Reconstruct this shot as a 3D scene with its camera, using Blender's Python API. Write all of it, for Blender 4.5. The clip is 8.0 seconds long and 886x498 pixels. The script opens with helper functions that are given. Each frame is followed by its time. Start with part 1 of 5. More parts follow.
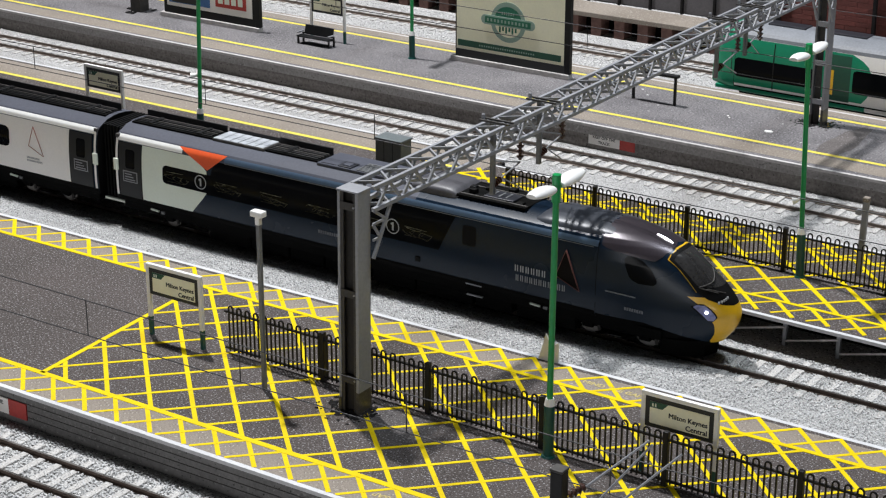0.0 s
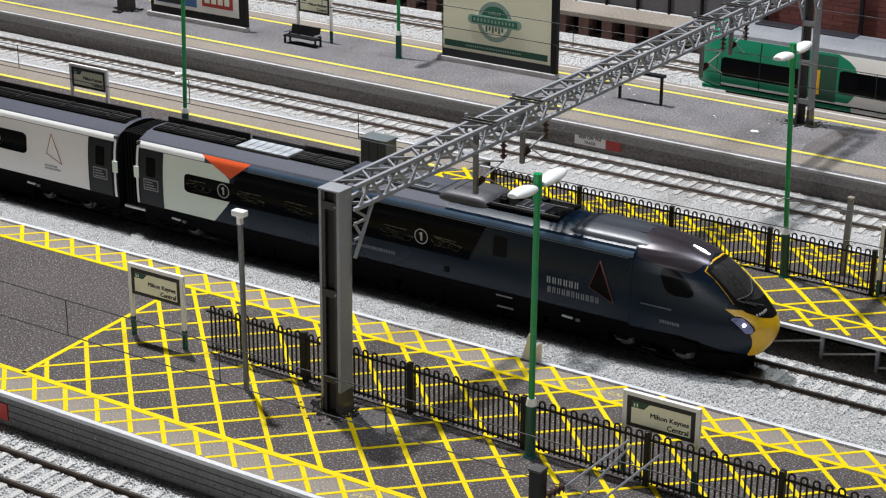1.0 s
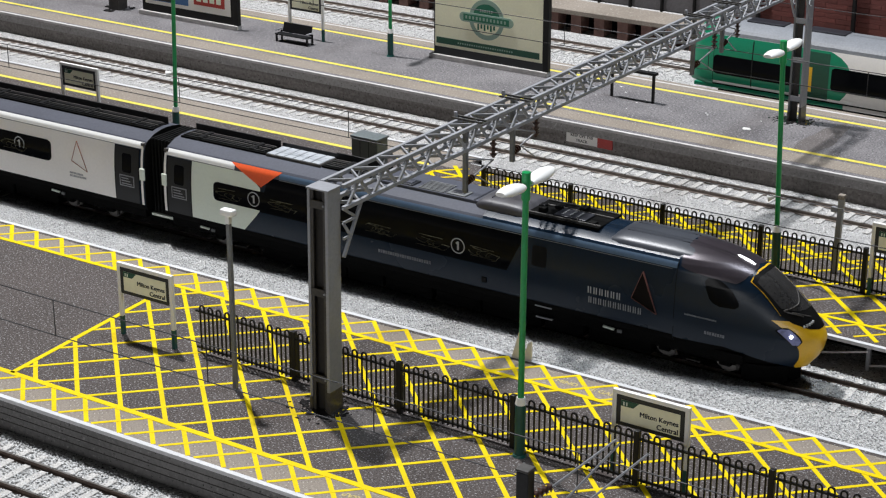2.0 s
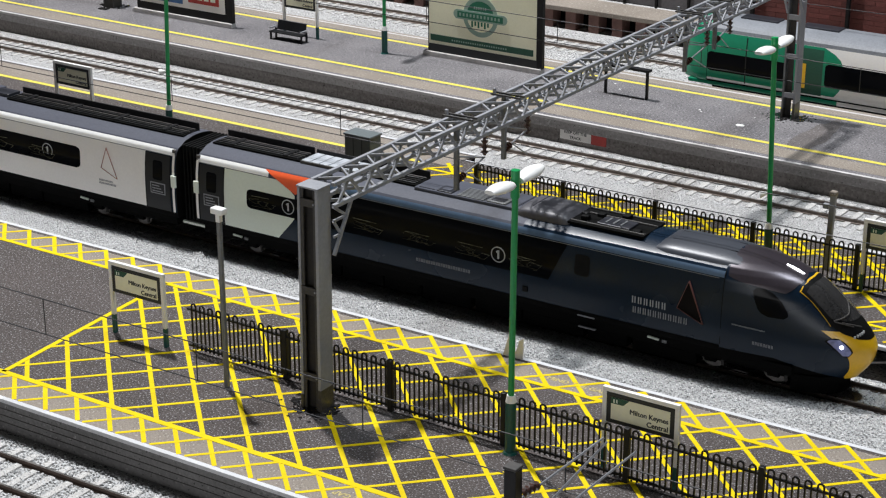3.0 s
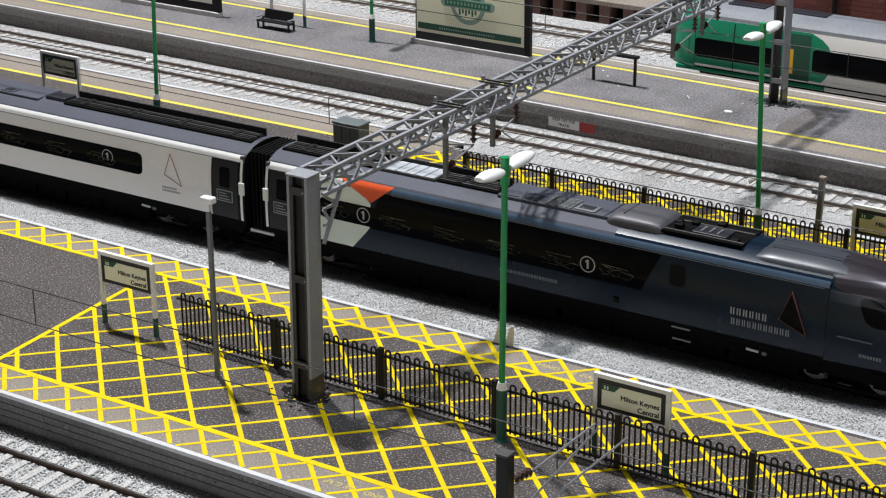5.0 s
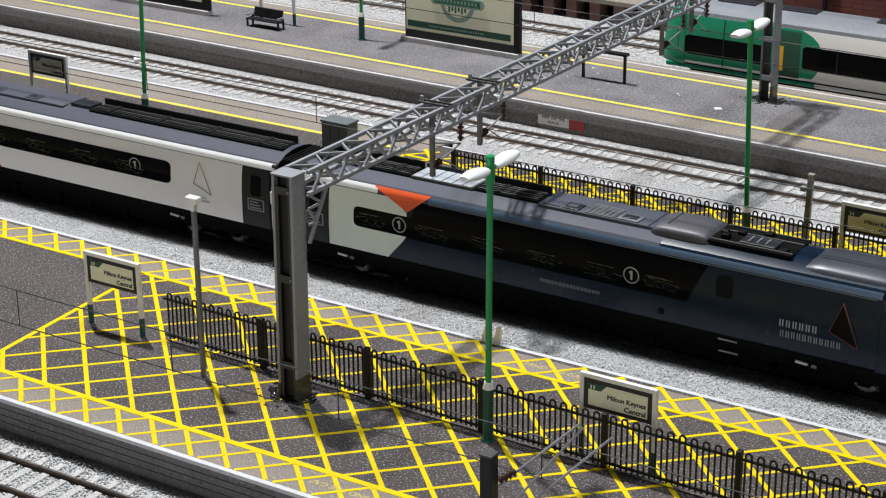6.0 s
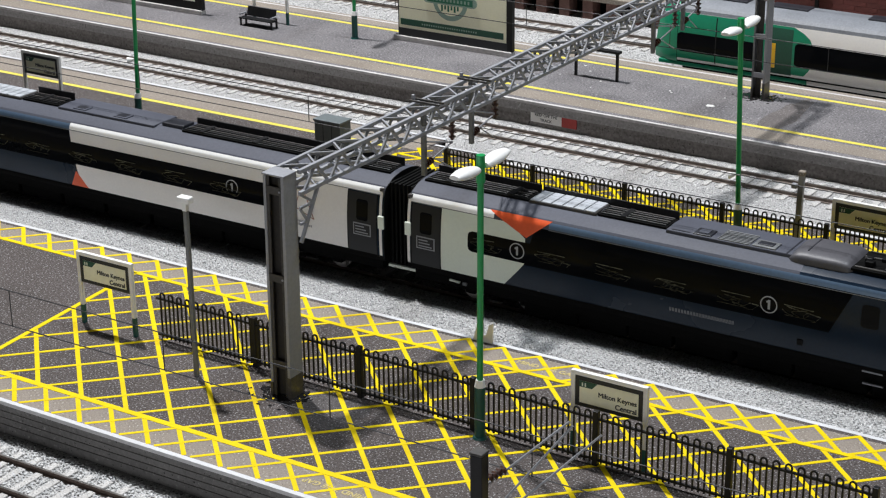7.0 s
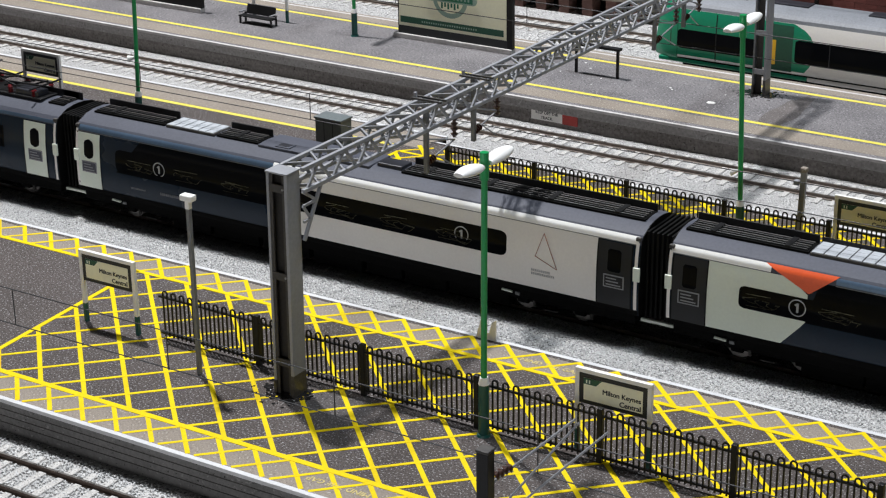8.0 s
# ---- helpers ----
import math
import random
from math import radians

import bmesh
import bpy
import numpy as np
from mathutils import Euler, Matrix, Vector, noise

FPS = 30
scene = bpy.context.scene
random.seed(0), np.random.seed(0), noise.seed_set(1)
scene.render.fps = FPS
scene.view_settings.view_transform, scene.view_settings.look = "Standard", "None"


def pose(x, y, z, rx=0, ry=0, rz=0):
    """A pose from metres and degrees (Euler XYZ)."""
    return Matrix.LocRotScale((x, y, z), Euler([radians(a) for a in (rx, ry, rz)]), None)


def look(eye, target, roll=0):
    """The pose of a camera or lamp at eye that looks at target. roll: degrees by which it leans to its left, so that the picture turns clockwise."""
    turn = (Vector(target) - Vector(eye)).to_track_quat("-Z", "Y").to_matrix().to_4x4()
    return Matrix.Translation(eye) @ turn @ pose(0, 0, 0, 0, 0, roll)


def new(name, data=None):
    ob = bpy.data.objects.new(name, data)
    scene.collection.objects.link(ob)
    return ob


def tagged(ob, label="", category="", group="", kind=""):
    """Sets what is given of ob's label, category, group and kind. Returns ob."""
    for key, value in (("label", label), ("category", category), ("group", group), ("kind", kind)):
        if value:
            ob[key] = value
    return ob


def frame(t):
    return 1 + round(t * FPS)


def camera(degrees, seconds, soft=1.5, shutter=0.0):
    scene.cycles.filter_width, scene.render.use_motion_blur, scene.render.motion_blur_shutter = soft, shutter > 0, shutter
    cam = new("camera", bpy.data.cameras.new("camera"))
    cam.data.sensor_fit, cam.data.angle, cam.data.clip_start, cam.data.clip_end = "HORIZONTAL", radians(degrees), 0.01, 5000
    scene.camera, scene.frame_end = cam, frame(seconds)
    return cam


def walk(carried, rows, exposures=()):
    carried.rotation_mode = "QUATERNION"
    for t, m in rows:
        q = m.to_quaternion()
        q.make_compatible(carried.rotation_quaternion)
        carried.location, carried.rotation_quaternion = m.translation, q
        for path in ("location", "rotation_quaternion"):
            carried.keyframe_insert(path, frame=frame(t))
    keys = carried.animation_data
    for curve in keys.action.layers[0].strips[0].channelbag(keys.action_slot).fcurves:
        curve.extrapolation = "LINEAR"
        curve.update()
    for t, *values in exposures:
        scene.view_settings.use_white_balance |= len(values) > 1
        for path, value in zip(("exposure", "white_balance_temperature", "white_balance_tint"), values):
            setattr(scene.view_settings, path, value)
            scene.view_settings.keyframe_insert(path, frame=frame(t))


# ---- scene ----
cam = camera(27.53, 8.0, soft=1.2)
PATH = [
    (0, look((0.36162, -0.63249, 0.29487), (-0.67057, 0.92501, -0.41839), 0.057)),
    (0.5, look((0.36208, -0.63051, 0.29481), (-0.66616, 0.93050, -0.41651), 0.153)),
    (1, look((0.36417, -0.62903, 0.29399), (-0.66172, 0.93282, -0.41886), 0.152)),
    (1.5, look((0.36426, -0.62758, 0.29352), (-0.65867, 0.93541, -0.42109), 0.111)),
    (3, look((0.36852, -0.62403, 0.29429), (-0.65349, 0.93760, -0.42461), -0.102)),
    (3.5, look((0.36797, -0.62400, 0.29386), (-0.65135, 0.93712, -0.42994), -0.255)),
    (4, look((0.36783, -0.62542, 0.29362), (-0.64701, 0.93729, -0.43306), -0.282)),
    (4.5, look((0.36780, -0.62589, 0.29401), (-0.64312, 0.93835, -0.43481), -0.282)),
    (6, look((0.36961, -0.62042, 0.29383), (-0.63442, 0.94585, -0.44015), -0.471)),
    (6.5, look((0.37266, -0.62097, 0.29443), (-0.63050, 0.94547, -0.44037), -0.574)),
    (7, look((0.37224, -0.62073, 0.29500), (-0.62854, 0.94631, -0.44178), -0.678)),
    (7.5, look((0.37069, -0.62133, 0.29584), (-0.62840, 0.94592, -0.44275), -0.702)),
    (8, look((0.36988, -0.62153, 0.29475), (-0.62720, 0.94670, -0.44450), -0.778)),
]
walk(cam, PATH)

# ---- light: a hall lit from above, the main lamp behind the layout, plus two added fills ----
world = bpy.data.worlds.new("hall")
scene.world = world
world.use_nodes = True
world.node_tree.nodes["Background"].inputs["Color"].default_value = (0.86, 0.92, 1.0, 1)
world.node_tree.nodes["Background"].inputs["Strength"].default_value = 0.16
scene.view_settings.exposure = 0.0


def area_lamp(x, y, z, tx, ty, w, h, watts, colour):
    data = bpy.data.lights.new("area_lamp", "AREA")
    data.shape, data.size, data.size_y, data.energy, data.color = "RECTANGLE", w, h, watts, colour
    ob = new("area_lamp", data)
    ob.matrix_world = look((x, y, z), (tx, ty, 0.0))
    return ob


area_lamp(-0.60, 0.23, 1.52, -0.05, 0.0, 0.06, 0.06, 36.5, (0.98, 0.985, 1.0))
# overhead fill added for the right side of the layout
area_lamp(0.40, 0.30, 1.8, 0.05, 0.15, 0.4, 0.12, 20, (0.84, 0.92, 1.0))
area_lamp(0.70, -3.2, 0.36, 0.0, 0.0, 3.0, 0.4, 20, (0.97, 0.98, 1.0))  # low fill added behind the camera to brighten coach sides and signs

U = 0.001  # all sizes below are in millimetres


# ---- materials ----
def mat(name, col, rough=0.5, metal=0.0, var=0.18, size=14.0, grain=1.2, bump=0.25, col2=None, island=False,
        coat=0.0, emit=0.0, rand=0.0, spec=0.5, streak=1.0):
    """A surface with a broad and a fine variation; size and grain are the widths of the two patterns in millimetres."""
    m = bpy.data.materials.new(name)
    m.use_nodes = True
    nt = m.node_tree
    b = nt.nodes["Principled BSDF"]
    N, Lk = nt.nodes.new, nt.links.new
    tc = N("ShaderNodeTexCoord")
    big, fine = N("ShaderNodeTexNoise"), N("ShaderNodeTexNoise")
    big.inputs["Scale"].default_value, big.inputs["Detail"].default_value = 1000.0 / size, 4
    fine.inputs["Scale"].default_value, fine.inputs["Detail"].default_value = 1000.0 / grain, 3
    run = N("ShaderNodeMapping")
    run.inputs["Scale"].default_value = (streak, 1, 1)
    Lk(tc.outputs["Object"], run.inputs["Vector"])
    Lk(run.outputs["Vector"], big.inputs["Vector"])
    Lk(tc.outputs["Object"], fine.inputs["Vector"])
    add = N("ShaderNodeMath")
    add.operation = "ADD"
    Lk(big.outputs["Fac"], add.inputs[0])
    Lk(fine.outputs["Fac"], add.inputs[1])
    ramp = N("ShaderNodeValToRGB")
    col2 = col2 or tuple(min(1, c * (1 + var)) for c in col)
    ramp.color_ramp.elements[0].position, ramp.color_ramp.elements[1].position = 0.30, 0.72
    ramp.color_ramp.elements[0].color = (*[c * (1 - var) for c in col], 1)
    ramp.color_ramp.elements[1].color = (*col2, 1)
    half = N("ShaderNodeMath")
    half.operation = "MULTIPLY"
    half.inputs[1].default_value = 0.5
    Lk(add.outputs[0], half.inputs[0])
    Lk(half.outputs[0], ramp.inputs["Fac"])
    out = ramp.outputs["Color"]
    if island or rand:
        src = N("ShaderNodeNewGeometry").outputs["Random Per Island"] if island else N("ShaderNodeObjectInfo").outputs["Random"]
        r2 = N("ShaderNodeValToRGB")
        lo = 0.52 if island else 1 - rand
        r2.color_ramp.elements[0].color, r2.color_ramp.elements[1].color = (lo, lo, lo, 1), (1, 1, 1, 1)
        if island:
            r2.color_ramp.elements[0].position, r2.color_ramp.elements[1].position = 0.03, 0.24
        mul = N("ShaderNodeMix")
        mul.data_type, mul.blend_type = "RGBA", "MULTIPLY"
        mul.inputs["Factor"].default_value = 1
        Lk(src, r2.inputs["Fac"])
        Lk(out, mul.inputs["A"])
        Lk(r2.outputs["Color"], mul.inputs["B"])
        out = mul.outputs["Result"]
    Lk(out, b.inputs["Base Color"])
    b.inputs["Metallic"].default_value = metal
    rr = N("ShaderNodeMapRange")
    rr.inputs["To Min"].default_value, rr.inputs["To Max"].default_value = max(0.03, rough - 0.1), min(1, rough + 0.1)
    Lk(big.outputs["Fac"], rr.inputs["Value"])
    Lk(rr.outputs["Result"], b.inputs["Roughness"])
    b.inputs["Specular IOR Level"].default_value = spec
    b.inputs["Coat Weight"].default_value = coat
    b.inputs["Coat Roughness"].default_value = 0.12
    if bump:
        bp = N("ShaderNodeBump")
        bp.inputs["Strength"].default_value, bp.inputs["Distance"].default_value = bump, grain * 0.3 * U
        Lk(fine.outputs["Fac"], bp.inputs["Height"])
        Lk(bp.outputs["Normal"], b.inputs["Normal"])
    if emit:
        b.inputs["Emission Color"].default_value, b.inputs["Emission Strength"].default_value = (*col, 1), emit
    return m


def speckled(name, base, light, dark, grain, rough=0.85, bump=0.5, stain=None, size=45.0, lo=0.60, streak=1.0):
    """Grit: a base colour with light and dark grains, and broad stains."""
    m = mat(name, base, rough, var=0.16, size=size, grain=grain, bump=bump, col2=stain, spec=0.25, streak=streak)
    nt = m.node_tree
    N, Lk = nt.nodes.new, nt.links.new
    b = nt.nodes["Principled BSDF"]
    src = b.inputs["Base Color"].links[0].from_socket
    tc = N("ShaderNodeTexCoord")
    for scale, colour, a, z in ((1.0, light, lo, lo + 0.07), (0.8, dark, lo, lo + 0.08)):
        n = N("ShaderNodeTexNoise")
        n.inputs["Scale"].default_value, n.inputs["Detail"].default_value = 1000.0 / (grain * scale), 1
        off = N("ShaderNodeMapping")
        off.inputs["Location"].default_value = (scale, 0.3 * scale, 0)
        Lk(tc.outputs["Object"], off.inputs["Vector"])
        Lk(off.outputs["Vector"], n.inputs["Vector"])
        r = N("ShaderNodeMapRange")
        r.inputs["From Min"].default_value, r.inputs["From Max"].default_value = a, z
        Lk(n.outputs["Fac"], r.inputs["Value"])
        mix = N("ShaderNodeMix")
        mix.data_type = "RGBA"
        Lk(r.outputs["Result"], mix.inputs["Factor"])
        Lk(src, mix.inputs["A"])
        mix.inputs["B"].default_value = (*colour, 1)
        src = mix.outputs["Result"]
    Lk(src, b.inputs["Base Color"])
    return m


ASPHALT = speckled("platform_asphalt", (0.060, 0.050, 0.046), (0.27, 0.26, 0.26), (0.010, 0.009, 0.009), 0.8, stain=(0.102, 0.085, 0.080), lo=0.60, bump=1.0)
ASPHALT_FAR = speckled("worn_asphalt", (0.105, 0.099, 0.106), (0.31, 0.30, 0.31), (0.035, 0.032, 0.032), 1.2, stain=(0.235, 0.221, 0.224), lo=0.61, bump=0.8, size=30.0)
COPING = speckled("coping_stone", (0.205, 0.172, 0.140), (0.42, 0.39, 0.35), (0.11, 0.095, 0.085), 1.0, stain=(0.31, 0.268, 0.228), lo=0.64)
WHITE_EDGE = mat("white_edge_paint", (0.55, 0.55, 0.56), 0.6, var=0.16, size=18)
WHITE_WORN = mat("worn_white_paint", (0.50, 0.48, 0.47), 0.7, var=0.28, size=14, grain=2.5)
YELLOW = mat("yellow_road_paint", (0.70, 0.520, 0.001), 0.6, var=0.14, size=9, grain=0.9, bump=0.15, spec=0.15)
YELLOW_FAR = mat("worn_yellow_paint", (0.70, 0.58, 0.085), 0.6, var=0.2, size=16)
WALL_FACE = speckled("platform_wall_concrete", (0.135, 0.131, 0.13), (0.24, 0.235, 0.23), (0.05, 0.05, 0.048), 1.5, stain=(0.205, 0.20, 0.197), size=25, lo=0.66)
WALL_FAR = speckled("stained_platform_wall", (0.12, 0.105, 0.097), (0.26, 0.25, 0.24), (0.08, 0.072, 0.066), 1.6, stain=(0.34, 0.315, 0.30), size=5, bump=0.25, lo=0.66, streak=0.03)
GRAVEL = speckled("ballast_bed", (0.42, 0.41, 0.40), (0.72, 0.71, 0.70), (0.08, 0.08, 0.08), 1.1, stain=(0.54, 0.53, 0.52))
STONES = mat("ballast_stones", (0.56, 0.557, 0.555), 0.85, var=0.14, size=30, grain=0.8, bump=0.3, island=True)
STONES_PALE = mat("weathered_ballast_stones", (0.49, 0.48, 0.478), 0.9, var=0.18, size=40, grain=1.0, bump=0.3, rand=0.0)
SLEEPER = speckled("concrete_sleeper", (0.46, 0.44, 0.42), (0.6, 0.59, 0.57), (0.22, 0.21, 0.2), 1.0, stain=(0.56, 0.54, 0.52), size=8)
RAIL_RUST = mat("rusty_rail", (0.085, 0.058, 0.045), 0.7, 0.2, var=0.35, size=6)
RAIL_PALE = mat("dusty_brown_rail", (0.20, 0.16, 0.135), 0.8, 0.0, var=0.3, size=6)
RAIL_TOP = mat("polished_rail_head", (0.42, 0.40, 0.38), 0.28, 1.0, var=0.2, size=10, bump=0.05)
STEEL = mat("grey_painted_steel", (0.265, 0.27, 0.29), 0.5, 0.1, var=0.14, size=20, bump=0.1)
# mid grey steel; also paints shade on parts of the gantry
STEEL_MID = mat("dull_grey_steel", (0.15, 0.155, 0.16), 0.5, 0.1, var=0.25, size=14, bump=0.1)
# dark steel; on the gantry columns it also paints their shaded sides
STEEL_DARK = mat("shadow_grey_steel", (0.045, 0.041, 0.038), 0.65, 0.1, var=0.4, size=9, grain=2, bump=0.2)
BLACK = mat("black_painted_iron", (0.008, 0.008, 0.009), 0.45, 0.0, var=0.3, size=10, bump=0.1, spec=0.25)
DARK = mat("dark_underframe_and_shade", (0.0035, 0.0035, 0.0035), 0.85, var=0.4, size=8, spec=0.08)
WIRE = mat("dull_wire", (0.018, 0.018, 0.02), 0.55, 0.2, var=0.2)
GREEN = mat("green_lamp_paint", (0.004, 0.27, 0.075), 0.32, var=0.15, size=20, bump=0.05)
TEAL = mat("dark_green_base_paint", (0.004, 0.07, 0.062), 0.4, var=0.2, size=10, bump=0.05)
WHITE = mat("white_plastic", (0.80, 0.79, 0.77), 0.4, var=0.06, bump=0.05)
CREAM = mat("cream_sign_face", (0.84, 0.82, 0.62), 0.5, var=0.06, size=12, bump=0.03)
SIGN_GREEN = mat("dark_green_print", (0.012, 0.075, 0.045), 0.5, var=0.15, bump=0.03)
INK = mat("black_print", (0.012, 0.014, 0.016), 0.5, var=0.1, bump=0.0)
SLATE = mat("slate_blue_coach_paint", (0.0058, 0.0145, 0.0290), 0.26, 0.0, var=0.14, size=40, bump=0.02, spec=0.28)
NOSE_BLUE = mat("dark_blue_cab_paint", (0.0058, 0.0145, 0.0290), 0.26, 0.0, var=0.12, size=40, bump=0.02, spec=0.28)
FAIRING = mat("slate_grey_fairing", (0.045, 0.050, 0.062), 0.40, 0.1, var=0.15, size=30, bump=0.04)
CAB_TOP = mat("bronze_grey_cab_roof", (0.052, 0.043, 0.052), 0.32, 0.4, var=0.15, size=30, bump=0.04)
GLASS_BLACK = mat("black_window_glass", (0.0032, 0.0038, 0.005), 0.14, 0.0, var=0.2, bump=0.02, spec=0.07)
PALE = mat("pale_grey_coach_paint", (0.74, 0.80, 0.70), 0.4, var=0.05, size=40, bump=0.03)
PALE_COOL = mat("white_coach_paint", (0.83, 0.80, 0.77), 0.4, var=0.05, size=40, bump=0.03)
DOOR = mat("dark_grey_door_paint", (0.015, 0.016, 0.018), 0.4, var=0.12, size=20, bump=0.03, spec=0.3)
ROOF_GREY = mat("coach_roof_grey", (0.070, 0.074, 0.094), 0.58, 0.0, var=0.16, size=30, bump=0.04, spec=0.22)
# green train's roof grey, lightened in colour for its reflections
ROOF_PALE = mat("grey_train_roof_sheen", (0.19, 0.20, 0.22), 0.5, 0.0, var=0.22, size=25, bump=0.05)
# pod grey, with the ceiling's reflection put into the colour
POD_GREY = mat("grey_roof_pod_sheen", (0.072, 0.070, 0.079), 0.48, 0.0, var=0.22, size=20, bump=0.05)
ROOF_DARK = mat("dark_roof_pod", (0.026, 0.027, 0.034), 0.35, 0.0, var=0.2, size=20, bump=0.05)
ORANGE = mat("orange_livery", (0.75, 0.105, 0.03), 0.4, var=0.08, bump=0.03)
NOSE_YELLOW = mat("warning_yellow_paint", (0.80, 0.46, 0.012), 0.35, var=0.08, size=20, bump=0.03, coat=0.3)
SILVER_LINE = mat("silver_print", (0.38, 0.39, 0.40), 0.5, 0.0, var=0.1, bump=0.0)
PRINT_GREY = mat("grey_print", (0.27, 0.28, 0.29), 0.5, 0.0, var=0.2, size=3, bump=0.0)
COPPER = mat("copper_print", (0.30, 0.10, 0.07), 0.45, 0.0, var=0.1, bump=0.0)
SEAT = mat("pale_seat_shape", (0.12, 0.114, 0.075), 0.8, var=0.85, size=2.5, bump=0.0, spec=0.1)
# lighter blue that paints the highlight along the coach's roof edge
CANTRAIL_SHEEN = mat("cantrail_blue_highlight", (0.09, 0.14, 0.21), 0.32, 0.3, var=0.15, size=30, bump=0.03, coat=0.2)
VENT_PALE = mat("pale_vent_panel", (0.40, 0.42, 0.45), 0.5, var=0.15, size=4, bump=0.05)
FADED = mat("faded_yellow_paint", (0.46, 0.37, 0.14), 0.7, var=0.3, size=2)
HEADLAMP = mat("lit_headlamp", (0.95, 0.97, 1.0), 0.3, var=0.0, bump=0.0, emit=6.0)
HEADLAMP_DIM = mat("headlamp_lens", (0.12, 0.13, 0.24), 0.12, var=0.5, size=2, bump=0.0, emit=0.3)
RUBBER = mat("black_rubber", (0.004, 0.004, 0.004), 0.6, var=0.2, size=5, spec=0.12)
WHEEL = mat("worn_steel_wheel", (0.30, 0.28, 0.27), 0.5, 0.3, var=0.3, size=4)
BROWN = mat("brown_insulator", (0.05, 0.022, 0.016), 0.3, var=0.3, size=4, bump=0.05)
EMU_GREEN = mat("bright_green_coach_paint", (0.005, 0.24, 0.125), 0.35, var=0.1, size=40, bump=0.03, coat=0.2)
DARK_RED = mat("dark_red_insulator", (0.13, 0.012, 0.016), 0.35, var=0.2, size=4, bump=0.05)
RED = mat("red_enamel", (0.42, 0.035, 0.028), 0.5, var=0.15, size=8, bump=0.05)
BLUE = mat("blue_poster_print", (0.05, 0.14, 0.34), 0.5, var=0.25, size=5, bump=0.0)
PIER = mat("brown_brick_pier", (0.16, 0.085, 0.07), 0.8, var=0.3, size=5, grain=1.5, bump=0.4)
RED_BRICK = mat("red_brick", (0.17, 0.048, 0.042), 0.8, var=0.25, size=6, bump=0.3, rand=0.35)
DARK_WALL = mat("dark_grey_panel", (0.12, 0.115, 0.125), 0.8, var=0.25, size=12, bump=0.3)
CABINET = mat("grey_green_cabinet", (0.10, 0.115, 0.105), 0.5, var=0.15, size=10, bump=0.1)
GLUE = mat("dark_glue_residue", (0.02, 0.019, 0.019), 0.12, var=0.6, size=3, grain=0.8, bump=0.8, coat=1.0)
ROOM_PAINT = mat("plain_room_paint", (0.07, 0.07, 0.072), 0.9, var=0.05, size=400, grain=20, bump=0.1)


# ---- building helpers ----
def P(x, y, z=0.0, rx=0, ry=0, rz=0):
    return pose(x * U, y * U, z * U, rx, ry, rz)


def mesh_of(name, bm, material, smooth=None):
    bm.normal_update()
    me = bpy.data.meshes.new(name)
    bmesh.ops.scale(bm, vec=(U, U, U), verts=bm.verts)
    bm.to_mesh(me)
    bm.free()
    me.materials.append(material)
    if smooth is not None:
        me.polygons.foreach_set("use_smooth", [True] * len(me.polygons))
        me.set_sharp_from_angle(angle=radians(smooth))
    return me


def part(name, bm, material, parent, label="", smooth=None, at=None):
    """Links a bmesh (or a finished mesh) as one mesh object under a thing or a part."""
    ob = new(name, bm if isinstance(bm, bpy.types.Mesh) else mesh_of(name, bm, material, smooth))
    ob.parent = parent
    if at is not None:
        ob.matrix_basis = at
    return tagged(ob, label)


def thing(name, label, category, at=None, group="", kind="", bm=None, material=None, smooth=None):
    ob = new(name, mesh_of(name, bm, material, smooth) if bm else None)
    if at is not None:
        ob.matrix_basis = at
    return tagged(ob, label, category, group, kind)


def box(bm, x0, x1, y0, y1, z0, z1, bevel=0.0):
    m = Matrix.Translation(((x0 + x1) / 2, (y0 + y1) / 2, (z0 + z1) / 2)) @ Matrix.Diagonal((abs(x1 - x0), abs(y1 - y0), abs(z1 - z0), 1))
    vs = bmesh.ops.create_cube(bm, size=1, matrix=m)["verts"]
    if bevel:
        bmesh.ops.bevel(bm, geom=list({e for v in vs for e in v.link_edges}), offset=bevel, segments=2, affect="EDGES", profile=0.5)
    return bm


def boxed(*a, bevel=0.0):
    return box(bmesh.new(), *a, bevel=bevel)


def beam(bm, p, q, w, h):
    """A straight bar from p to q."""
    p, q = Vector(p), Vector(q)
    m = Matrix.Translation((p + q) / 2) @ (q - p).to_track_quat("Z", "Y").to_matrix().to_4x4() @ Matrix.Diagonal((w, h, (q - p).length, 1))
    bmesh.ops.create_cube(bm, size=1, matrix=m)
    return bm


def rod(bm, p, q, r, r2=None, n=10):
    p, q = Vector(p), Vector(q)
    m = Matrix.Translation((p + q) / 2) @ (q - p).to_track_quat("Z", "Y").to_matrix().to_4x4()
    bmesh.ops.create_cone(bm, cap_ends=True, segments=n, radius1=r, radius2=r if r2 is None else r2, depth=(q - p).length, matrix=m)
    return bm


def prism(bm, profile, x0, x1):
    """A closed profile of (y, z) points drawn out along x."""
    a = [bm.verts.new((x0, y, z)) for y, z in profile]
    b = [bm.verts.new((x1, y, z)) for y, z in profile]
    n = len(profile)
    bm.faces.new(a)
    bm.faces.new(b[::-1])
    for i in range(n):
        bm.faces.new((a[i], b[i], b[(i + 1) % n], a[(i + 1) % n]))
    bmesh.ops.recalc_face_normals(bm, faces=bm.faces)
    return bm


